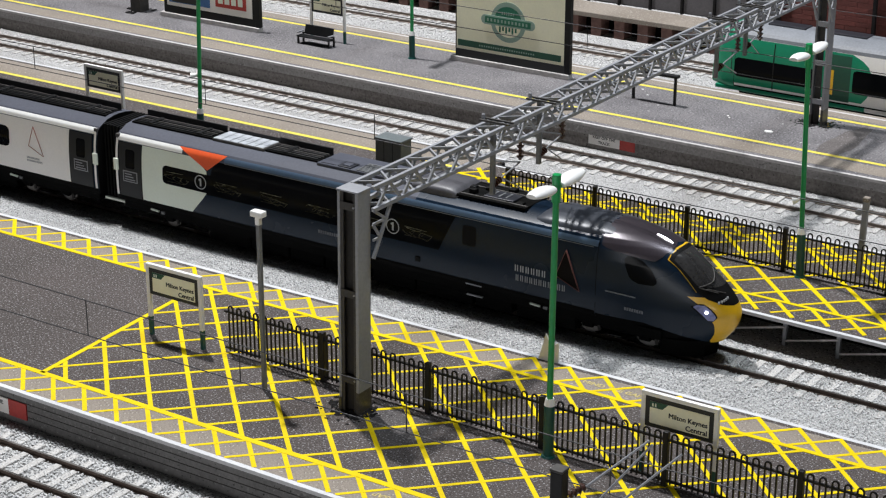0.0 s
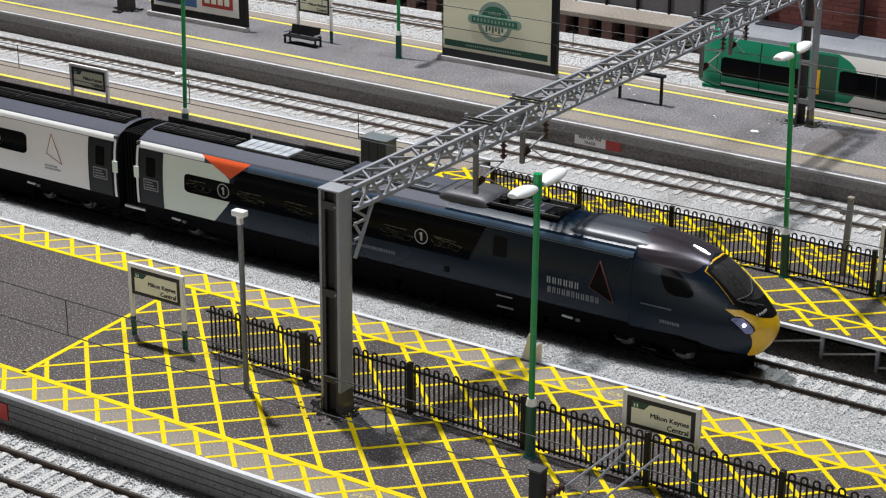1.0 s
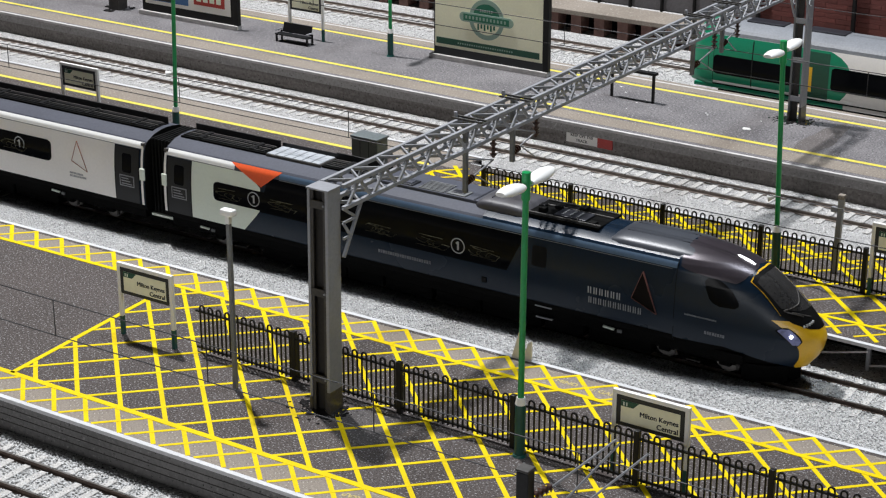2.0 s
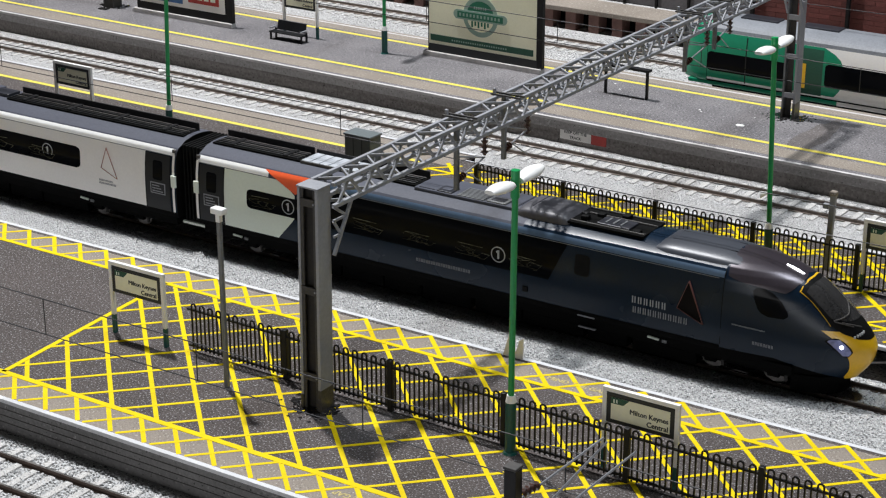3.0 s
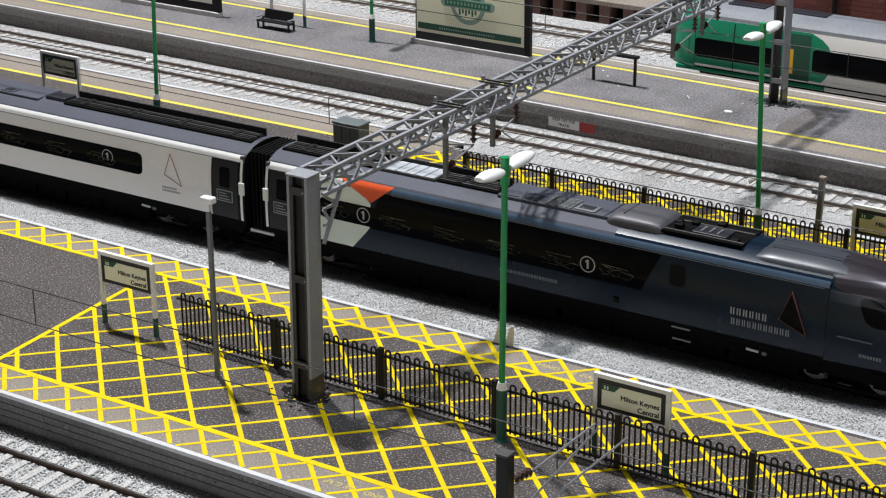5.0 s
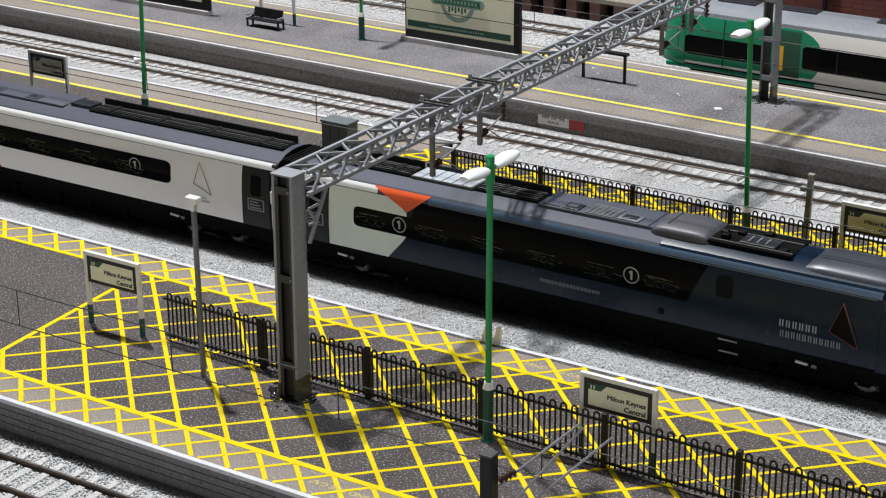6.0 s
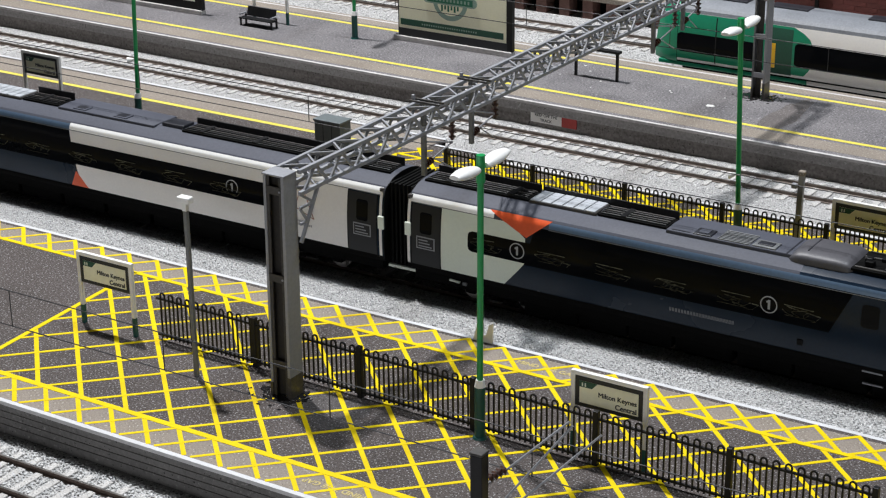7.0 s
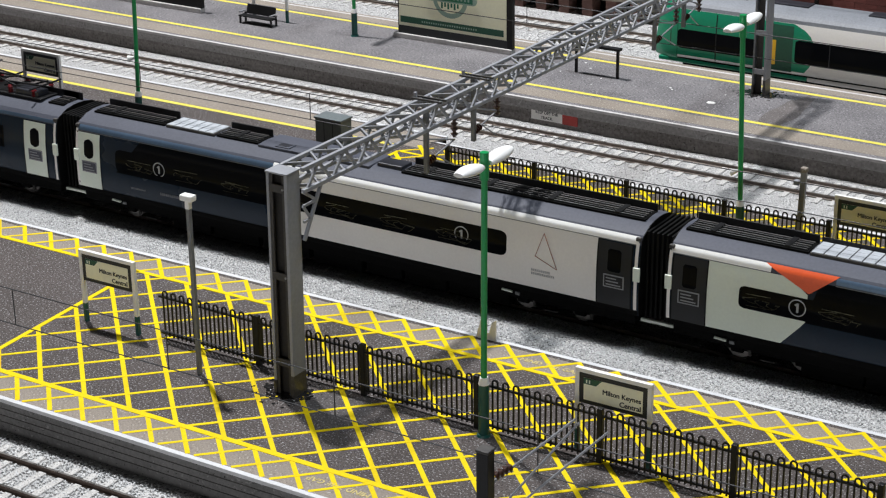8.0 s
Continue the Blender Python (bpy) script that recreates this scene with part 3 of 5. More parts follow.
def dropper(y, z0, arm_y):
    d = part("drop_post", boxed(-0.95, 0.95, y - 0.95, y + 0.95, z0, BZ1 + 0.7, bevel=0.3), STEEL_MID, gantry, "grey drop post carrying the wires")
    for yy in (y - 2.0, y + 1.2):
        part("cross_plate", boxed(BX0 - 2.6, BX1 + 2.2, yy, yy + 0.8, BZ1 + 0.75, BZ1 + 1.5, bevel=0.1), STEEL_DARK, d, "dark steel cross bar")
    part("end_post", boxed(BX0 - 2.4, BX0 - 1.2, y - 0.6, y + 0.6, BZ1 - 3.5, BZ1 + 3.2, bevel=0.15), STEEL, d)
    bm = bmesh.new()
    insulator(bm, (0, y, z0 + 4), (0, y + (arm_y - y) * 0.3, z0 + 5), 1.5)
    part("insulator", bm, BROWN, d, "dark brown ribbed insulator", smooth=40)
    bm = bmesh.new()
    rod(bm, (0, y, z0 + 4), (0, arm_y, z0 + 8), 0.35)
    rod(bm, (0, y, z0 + 14), (0, arm_y, z0 + 8), 0.35)
    rod(bm, (0, y + (arm_y - y) * 0.35, z0 + 5), (0, arm_y, z0 - 3), 0.3)
    part("registration_arm", bm, STEEL, d, "thin grey registration arm")
    bm = bmesh.new()
    insulator(bm, (0, arm_y, 77), (0, arm_y, 66), 1.6, 5)
    part("insulator", bm, BROWN, d, "hanging brown insulator stack", smooth=40)


dropper(-51, 57, -30)
dropper(-15, 60, 4)
dropper(154, 58, 178)
dropper(187, 62, 205)


def catenary(y, slope, zc, zm, x0, x1, label, drops):
    t = thing("overhead_wires", label, "overhead wire", P(0, y, 0, rz=math.degrees(math.atan(slope))))
    part("contact_wire", rod(bmesh.new(), (x0, 0, zc), (x1, 0, zc), 0.22, n=6), WIRE, t)
    part("messenger_wire", rod(bmesh.new(), (x0, 0, zm), (x1, 0, zm), 0.22, n=6), WIRE, t)
    for x in drops:
        part("dropper_wire", rod(bmesh.new(), (x, 0, zc), (x, 0, zm), 0.2, n=6), WIRE, t)


# ---- lamp posts ----
def lamp_post(x, y, label, h=104.0, lean=0.0, rz=0.0, horn=0.0, base=20.0):
    t = thing("street_lamp", label, "street lamp", P(x, y, 0, ry=lean, rz=rz), group="platform lamps")
    bm = bmesh.new()
    rod(bm, (0, 0, 0), (0, 0, base), 1.9, n=20)
    rod(bm, (0, 0, -0.2), (0, 0, 0.8), 2.7, 2.3, n=20)
    part("base", bm, TEAL, t, "dark green tubular base", smooth=40)
    part("collar", rod(bmesh.new(), (0, 0, base), (0, 0, base + 2.6), 2.0, 1.5, n=20), WHITE, t, "white joint ring", smooth=40)
    part("post", rod(bmesh.new(), (0, 0, base + 2.6), (0, 0, h), 1.12, 1.08, n=20), GREEN, t, smooth=40)
    part("cap", rod(bmesh.new(), (0, 0, h - 9), (0, 0, h + 0.6), 1.55, 1.5, n=20), GREEN, t, smooth=40)
    if horn:
        part("loudspeaker", rod(bmesh.new(), (-1.0, -0.6, horn), (-4.0, -2.0, horn - 0.8), 0.6, 1.7, n=14), WHITE, t, "small white horn loudspeaker", smooth=40)
    for s in (-1, 1):
        part("arm", rod(bmesh.new(), (0, 0, h - 4.5), (0, s * 5.5, h - 3.6), 0.8, 0.7), GREEN, t)
        rows = []
        for i in range(11):
            u = i / 10
            yy = s * (2.4 + 14.0 * u)
            w = 3.3 * math.sin(math.pi * min(0.97, 0.12 + 0.75 * u)) ** 0.6
            hh = 2.2 * math.sin(math.pi * min(0.96, 0.15 + 0.75 * u)) ** 0.7
            zc = h - 4.0 + 1.2 * u
            rows.append([(w * math.cos(a), yy, zc + hh * (math.sin(a) if math.sin(a) > 0 else 0.55 * math.sin(a))) for a in [2 * math.pi * j / 16 for j in range(17)]])
        bm = grid(bmesh.new(), rows)
        bmesh.ops.remove_doubles(bm, verts=bm.verts, dist=0.01)
        bmesh.ops.holes_fill(bm, edges=bm.edges)
        bmesh.ops.recalc_face_normals(bm, faces=bm.faces)
        part("lamp_head", bm, WHITE, t, "smooth white lantern head", smooth=60)
    return t


lamp_post(78.6, -138.4, "tall green lamp post with two white heads beside railings", lean=0.4)
lamp_post(84.3, 70, "tall green lamp post with two white heads behind the track", lean=-2.0, horn=36)
lamp_post(-256, 65, "tall green lamp post on the wide platform", lean=2.2, horn=41)
lamp_post(-268, 282, "tall green lamp post with dark base on the far platform", base=15.0)

bm = boxed(-0.8, 0.8, -0.8, 0.8, 0, 69, bevel=0.2)
cctv = thing("camera_post", "slim grey post with a small white box on top", "post", P(-39, -150.5, 0))
part("post", bm, STEEL_MID, cctv)
bm = boxed(-2.8, 2.8, -1.7, 1.7, 69.6, 72.0, bevel=0.5)
box(bm, -0.9, 0.9, -0.9, 0.9, 66.5, 69.8)
part("housing", bm, WHITE, cctv, "white box housing")


# ---- bow-top railings ----
def hoop_mesh(pitch, h):
    bm = bmesh.new()
    pts = [(-pitch / 2, 0, 1.0), (-pitch / 2, 0, h - pitch / 2)]
    pts += [(-pitch / 2 * math.cos(a), 0, h - pitch / 2 + pitch / 2 * math.sin(a)) for a in [math.pi * i / 6 for i in range(1, 6)]]
    pts += [(pitch / 2, 0, h - pitch / 2), (pitch / 2, 0, 1.0)]
    for a, b in zip(pts, pts[1:]):
        beam(bm, a, b, 0.55, 0.55)
    return mesh_of("hoop", bm, BLACK)


def railing(x, y, rz, spans, span, label, h=20.2, open_end=False):
    t = thing("railing", label, "fence", P(x, y, 0, rz=rz))
    n = 11
    pitch = span / (2 * n + 1)
    hoop = hoop_mesh(pitch, h)
    pst = mesh_of("post", boxed(-1.0, 1.0, -1.0, 1.0, 0, h + 0.4, bevel=0.2), BLACK)
    rl = mesh_of("rail", boxed(0, span, -0.45, 0.45, -0.35, 0.35), BLACK)
    for k in range(spans + 1):
        if k or not open_end:
            part("post", pst, None, t, at=P(k * span, 0, 0))
        if k == spans:
            break
        for z in (2.2, h - 2.6):
            part("rail", rl, None, t, at=P(k * span, 0, z))
        for i in range(n):
            part("hoop", hoop, None, t, at=P(k * span + pitch * (1.5 + 2 * i), 0, 0))
    return t


railing(-73.5, -131.8, -1.0, 6, 49.0, "black bow-top railings standing on the hatched platform", open_end=True)
railing(-70, 75.6, -1.4, 6, 48.5, "black bow-top railings along the narrow platform")


# ---- station signs ----
def station_sign(x, y, label, rz=0.0, w=27.2, z0=18.2, z1=29.8):
    t = thing("station_sign", label, "sign", P(x, y, 0, rz=rz), group="station name signs")
    bm = boxed(-0.8, w + 0.8, -0.8, 0.8, z1 - 0.2, z1 + 1.4, bevel=0.15)
    part("frame_top", bm, WHITE, t)
    for xx in (0, w):
        leg = part("leg", boxed(xx - 0.8, xx + 0.8, -0.8, 0.8, 8, z1 - 0.2, bevel=0.15), WHITE, t, "white post")
        part("foot", boxed(xx - 0.75, xx + 0.75, -0.75, 0.75, 0, 8), TEAL, leg, "dark green lower end")
    bd = part("board", boxed(0.8, w - 0.8, -0.55, 0.55, z0, z1 - 0.2), INK, t, "dark-edged board")
    part("face", boxed(2.5, w - 2.5, -0.68, -0.5, z0 + 1.5, z1 - 1.9), CREAM, bd, "cream sign face")
    bm = bmesh.new()
    vs = [bm.verts.new((a, -0.73, b)) for a, b in ((2.5, z1 - 4.2), (7.2, z1 - 4.2), (9.4, z1 - 1.9), (2.5, z1 - 1.9))]
    bm.faces.new(vs)
    part("green_patch", bm, SIGN_GREEN, bd, "dark green corner patch")
    for dx in (0, 1.1):
        part("mark", boxed(3.4 + dx, 3.9 + dx, -0.8, -0.74, z1 - 3.8, z1 - 2.5), PALE, bd, "small pale symbol")
    part("lettering", lettering("Milton Keynes", 2.5, INK, align="RIGHT"), None, bd, at=P(w - 3.0, -0.75, z1 - 6.5))
    part("lettering", lettering("Central", 2.65, INK, align="RIGHT"), None, bd, at=P(w - 3.0, -0.75, z1 - 9.5))
    return t


station_sign(-110, -135, "cream and green station name sign on white posts")
station_sign(111, -130, "cream and green station name sign behind the railings")
station_sign(-347, 75, "small station name sign beside the express train", rz=-1)
station_sign(127, 70, "station name sign beside the black railings", rz=-1, z0=20.0, z1=31.6)
station_sign(-352, 288, "station name sign behind a dark bench", rz=-1)


# ---- express train ----
SEC = [(16.9, -0.8), (17.5, 0.6), (17.8, 3.0), (17.9, 10.0), (17.7, 18.0), (17.1, 25.0), (16.3, 29.5)]
ROOF = [(16.3, 29.5), (15.8, 31.5), (14.3, 33.2), (9.0, 35.7), (4.0, 36.6), (0.0, 36.8)]
ZS = [z for _, z in SEC + ROOF[1:-1]]
WS = [w for w, _ in SEC + ROOF[1:-1]]


def half_width(z):
    return float(np.interp(z, ZS, WS))


def shell(x0, x1, profile, close=True):
    """A strip of the body drawn along x, mirrored on both sides of the middle."""
    bm = bmesh.new()
    ring = [(-y, z) for y, z in profile] + [(y, z) for y, z in reversed(profile) if y > 0.01]
    return prism(bm, ring, x0, x1)


def side_patch(left, right, z0, z1, off=0.10, n=10, side=-1):
    """A thin skin on the coach side; left and right give the ends at each height."""
    rows = []
    for i in range(n + 1):
        z = z0 + (z1 - z0) * i / n
        y = side * (half_width(z) + off)
        rows.append([(left(z), y, z), (right(z), y, z)])
    bm = grid(bmesh.new(), rows)
    bmesh.ops.recalc_face_normals(bm, faces=bm.faces)
    if bm.faces[:][0].normal.y * side < 0:
        bmesh.ops.reverse_faces(bm, faces=bm.faces)
    return bm


def rounded_ends(x0, x1, z0, z1, r):
    """End functions of a rectangle with round corners."""
    def inset(z):
        d = min(z - z0, z1 - z)
        return r - math.sqrt(max(0.0, r * r - (r - d) ** 2)) if d < r else 0.0
    return (lambda z: x0 + inset(z)), (lambda z: x1 - inset(z))


def skin(name, parent, material, left, right, z0, z1, off=0.10, label="", n=10):
    f = lambda v: v if callable(v) else (lambda z: v)
    for s in (-1, 1):
        part(name, side_patch(f(left), f(right), z0, z1, off, n, s), material, parent, label if s < 0 else "", smooth=30)


def window(parent, x0, x1, z0, z1, r=1.6, material=None, off=0.14):
    a, b = rounded_ends(x0, x1, z0, z1, r)
    skin("window", parent, material or GLASS_BLACK, a, b, z0, z1, off, "dark tinted window", n=16)


def seats(parent, x0, x1, z=14.5, step=26.0):
    """Dim outlines of seats and tables seen through the glass, a cluster behind each window."""
    x = x0
    while x + 13 < x1:
        bm = bmesh.new()
        nx = random.choice((3, 4, 4))
        for k in range(nx):
            cx, cz = x + 3.5 + 13.0 * k / nx, z + 2.6 - 0.5 * k
            rx, rz = random.uniform(2.6, 4.2), random.uniform(0.7, 1.5)
            ph, turn = random.uniform(0, 6.28), random.uniform(3.6, 5.6)
            pts = []
            for i in range(11):
                a = ph + turn * i / 10
                zz = cz + rz * math.sin(a) + 0.4 * math.sin(2.3 * a)
                pts.append((cx + rx * math.cos(a) + 0.5 * math.sin(3 * a), -(half_width(zz) + 0.19), zz))
            for p, q in zip(pts, pts[1:]):
                beam(bm, p, q, 0.95, 0.06)
        for dz in (random.uniform(-0.4, 0.4), random.uniform(3.6, 4.6)):
            p, q = (x + random.uniform(0, 2), z + dz), (x + random.uniform(11, 15), z + dz - random.uniform(-0.3, 0.5))
            beam(bm, (p[0], -(half_width(p[1]) + 0.19), p[1]), (q[0], -(half_width(q[1]) + 0.19), q[1]), 0.7, 0.06)
        part("seat", bm, SEAT, parent, "dim seat outlines behind dark glass")
        x += step


def first_badge(parent, x, z):
    y = -(half_width(z) + 0.2)
    bm = bmesh.new()
    for i in range(28):
        a, b = 2 * math.pi * i / 28, 2 * math.pi * (i + 1) / 28
        beam(bm, (x + 3.3 * math.cos(a), y, z + 3.3 * math.sin(a)), (x + 3.3 * math.cos(b), y, z + 3.3 * math.sin(b)), 0.1, 0.42)
    badge = part("class_badge", bm, SILVER_LINE, parent, "white ring round a figure one")
    bm = boxed(x - 0.35, x + 0.55, y - 0.06, y + 0.06, z - 1.9, z + 1.9)
    beam(bm, (x - 0.95, y, z + 0.95), (x + 0.3, y, z + 1.7), 0.1, 0.75)
    part("figure", bm, SILVER_LINE, badge, "white figure one")


def triangle_logo(parent, x, z, h, material, w=0.5, fill=None):
    y = -(half_width(z) + 0.2)
    p = [(x, y, z + h), (x - h * 0.28, y, z + h * 0.28), (x + h * 0.40, y, z)]
    bm = bmesh.new()
    for a, b in zip(p, p[1:] + p[:1]):
        beam(bm, a, b, w, 0.12)
    e = part("emblem", bm, material, parent, "thin triangular outline emblem")
    if fill:
        bm = bmesh.new()
        bm.faces.new([bm.verts.new((a, b - 0.02 + 0.06, c)) for a, b, c in p])
        part("emblem_fill", bm, fill, e, "dark brown inside of the emblem")


def bars(parent, x, z, lengths, h, material, lead=1.5):
    """Lines of unreadable small print."""
    for i, l in enumerate(lengths):
        zz = z - i * lead * h
        n = max(3, round(l / (h * 0.86)))
        bm = bmesh.new()
        for k in range(n):
            for u0, u1, z1 in ((0.05, 0.24, 1.0), (0.46, 0.65, 1.0)):
                box(bm, x + l * (k + u0) / n, x + l * (k + u1) / n, -(half_width(zz) + 0.24), -(half_width(zz) + 0.12), zz, zz + h * z1)
        part("print_bar", bm, material, parent, "line of small pale print")


def door(parent, x0, x1, material, glass=True, oval=False):
    d = None
    for s in (-1, 1):
        o = part("door", side_patch(lambda z: x0, lambda z: x1, 1.5, 29.0, 0.16, 10, s), material, parent, "plug door flush with the coach side", smooth=30)
        d = d or o
    y = lambda z: -(half_width(z) + 0.24)
    m = (x0 + x1) / 2
    a, b = rounded_ends(m - 3.0, m + 3.0, 16.5, 26.0, 2.6 if oval else 0.8)
    part("door_window", side_patch(a, b, 16.5, 26.0, 0.24, 12), GLASS_BLACK, d, "dark door window")
    plate = part("notice_panel", boxed(m - 4.6, m + 4.6, y(12.5) - 0.1, y(12.5) + 0.3, 9.6, 15.2), STEEL, d, "grey-edged notice panel on the door")
    part("notice_face", boxed(m - 4.1, m + 4.1, y(12.5) - 0.16, y(12.5) - 0.08, 10.1, 14.7), material if not oval else ROOF_GREY, plate)
    for k in range(3):
        part("print_bar", boxed(m - 3.4, m + 3.2 - k, y(12.5) - 0.22, y(12.5) - 0.14, 10.7 + 1.35 * k, 11.2 + 1.35 * k), STEEL, plate)
    for xx in (x0 + 0.1, x1 - 0.1):
        part("door_seal", side_patch(lambda z: xx - 0.25, lambda z: xx + 0.25, 1.0, 29.2, 0.2), RUBBER, d)


def bogie(parent, x):
    b = part("bogie", boxed(x - 19, x + 19, -12.5, -11, -7.6, -5.4, bevel=0.4), DARK, parent, "dark bogie frame")
    part("bogie_frame", boxed(x - 19, x + 19, 11, 12.5, -7.6, -5.4, bevel=0.4), DARK, b)
    for dx in (-13.5, 13.5):
        for s in (-1, 1):
            bm = rod(bmesh.new(), (x + dx, s * 8.0, -6.0), (x + dx, s * 10.2, -6.0), 5.6, n=28)
            rod(bm, (x + dx, s * 10.2, -6.0), (x + dx, s * 11.0, -6.0), 2.0, n=14)
            part("wheel", bm, WHEEL, b, "worn steel wheel", smooth=40)
            part("tread", rod(bmesh.new(), (x + dx, s * 11.05, -6.0), (x + dx, s * 11.3, -6.0), 4.4, n=24), WHEEL, b, "pale wheel face", smooth=40)
        part("axle_box", boxed(x + dx - 2.6, x + dx + 2.6, -13.6, -11.0, -8.3, -4.4, bevel=0.5), DARK, b)
        part("damper", rod(bmesh.new(), (x + dx + 5, -13.2, -3.5), (x + dx + 5.8, -13.2, -8.6), 0.7), STEEL_DARK, b)
    part("step", boxed(x - 3, x + 3, -14.2, -12.8, -9.2, -8.6), STEEL_DARK, b)


def underframe(parent, x0, x1):
    part("underframe", boxed(x0, x1, -15.8, 15.8, -5.2, -0.9, bevel=0.3), DARK, parent, "black underframe")
    x = x0 + 54
    while x < x1 - 66:
        l = random.uniform(16, 30)
        part("equipment_box", boxed(x, x + l, -15.2, 15.2, -11.0 + random.uniform(0, 0.8), -5.25, bevel=0.5), DARK, parent, "black equipment box under the floor")
        x += l + random.uniform(0.8, 2.5)
    for x in (x0 + 18, x1 - 62):
        part("air_pipe", rod(bmesh.new(), (x, -16.3, -2.6), (x + 5.0, -16.3, -2.9), 0.55, n=8), PALE, parent, "small pale pipe end")
        part("bracket", boxed(x + 6.5, x + 8.6, -16.7, -15.9, -3.8, -2.4, bevel=0.2), STEEL_MID, parent)


def roof_well(parent, x0, x1):
    """A sunken cable tray along the roof with its dark upstand."""
    w = part("roof_well", boxed(x0, x1, -7.0, 4.2, 36.2, 36.98), DARK, parent, "black recessed cable tray")
    part("upstand", boxed(x0, x1, 4.2, 5.0, 35.0, 40.2, bevel=0.2), BLACK, w, "black upstand")
    for y in (-5.6, -3.6, -1.4, 0.8, 2.8):
        part("cable", rod(bmesh.new(), (x0 + 1, y, 37.3), (x1 - 1, y, 37.3), 0.4, n=8), STEEL_DARK if y in (-1.4, 2.8) else BLACK, w)
    clamp = mesh_of("cable_clamp", boxed(0, 2.2, -6.4, 3.4, 37.0, 37.9), BLACK)
    x = x0 + 10
    while x < x1 - 4:
        part("cable_clamp", clamp, None, w, at=P(x, 0, 0))
        x += 31


def roof_grille(parent, x0, x1):
    g = part("roof_grille", boxed(x0, x1, -7.5, 5.2, 35.0, 37.3, bevel=0.5), STEEL_DARK, parent, "low vent box on the roof")
    n = 6
    w = (x1 - x0 - 1.0) / n
    sl = mesh_of("slat", boxed(-w / 2 + 0.25, w / 2 - 0.25, -2.0, 2.0, 37.0, 37.65, bevel=0.15), VENT_PALE)
    for i in range(n):
        for y in (-5.3, -1.2, 2.9):
            part("slat", sl, None, g, "pale ribbed vent panel", at=P(x0 + 0.5 + w * (i + 0.5), y, 0))


def gangway(parent, x0, x1):
    g = part("gangway", boxed(x0, x1, -10.5, 10.5, -3.5, 33.0, bevel=1.0), RUBBER, parent, "black corrugated gangway bellows")
    n = 6
    for i in range(n):
        x = x0 + (i + 0.5) * (x1 - x0) / n
        part("bellows_fold", boxed(x - 0.55, x + 0.55, -12.5, 12.5, -2.5, 34.6, bevel=0.3), RUBBER, g)
    part("coupler", boxed(x0 - 1, x1 + 1, -13, -11.4, -4.6, -3.2, bevel=0.3), PALE, g, "pale coupler hose")


def end_frame(parent, x, s):
    """The pale edge and handrail plate at a coach end; s points out of the coach."""
    e = part("end_edge", side_patch(lambda z: x - 0.8, lambda z: x + 0.6, 2.0, 30.5, 0.22), PALE_COOL, parent, "pale edge of the coach end", smooth=30)
    part("handrail_plate", boxed(x + s * 0.3 - 1.5, x + s * 0.3 + 1.5, -18.6, -17.6, 14.5, 20.5, bevel=0.3), PALE, e, "small pale handrail plate")
    part("lamp_bracket", boxed(x - 1.2, x + 1.0, -16.4, -14.0, 31.0, 32.6, bevel=0.3), STEEL_DARK, e)


def coach(name, label, x0, x1, base, roof=ROOF_GREY, split=None, sole=1.9):
    t = thing(name, label, "train coach", P(0, 0, 0))
    for xa, xb in ((x0 - 0.35, x0 - 0.05), (x1 + 0.05, x1 + 0.35)):
        part("end_wall", shell(xa, xb, SEC + ROOF[1:]), RUBBER, t, "black coach end")
    skin("sole_band", t, DARK, x0, x1, -0.75, sole, 0.17, "black band along the bottom edge", n=4)
    part("body", shell(x0, x1, SEC), base, t, smooth=35)
    if split is None:
        part("roof", shell(x0, x1, ROOF), roof, t, "smooth curved coach roof", smooth=18)
    else:
        part("roof", shell(x0, split, ROOF), roof, t, "smooth curved coach roof", smooth=18)
        part("roof", shell(split, x1, ROOF), SLATE, t, "glossy dark blue roof towards the cab", smooth=18)
    return t


# front coach with the streamlined cab; x is its place at the start of the journey
NOSE_X = 30.0
lead = coach("driving_coach", "dark slate streamlined driving coach with a yellow nose", -238, NOSE_X, SLATE, split=-62.0)
NZ = [-5.0, -4.2, -3.0, 0.0, 4.0, 8.0, 12.0, 16.0, 20.0, 25.0, 29.5, 32.0, 33.8, 35.4, 36.8, 37.6]
NX = [81.0, 82.0, 83.2, 85.6, 87.2, 88.0, 86.0, 82.4, 78.2, 72.0, 65.6, 60.6, 55.4, 49.0, 41.0, 31.0]
NW = [17.0, 17.25, 17.45, 17.6, 17.8, 17.9, 17.85, 17.75, 17.5, 17.1, 16.3, 15.2, 13.8, 11.0, 6.5, 0.3]


ZD = np.linspace(-13.0, 46.0, 591)
ROUND = np.exp(-0.5 * (np.arange(-40, 41) / 14.0) ** 2)
ROUND /= ROUND.sum()
XD = np.interp(ZD, NZ, NX)
XD[ZD > NZ[-1]] = NX[-1] - 11.5 * (ZD[ZD > NZ[-1]] - NZ[-1])
XD = np.convolve(np.pad(XD, 40, mode="edge"), ROUND, mode="valid")  # the front's line, eased


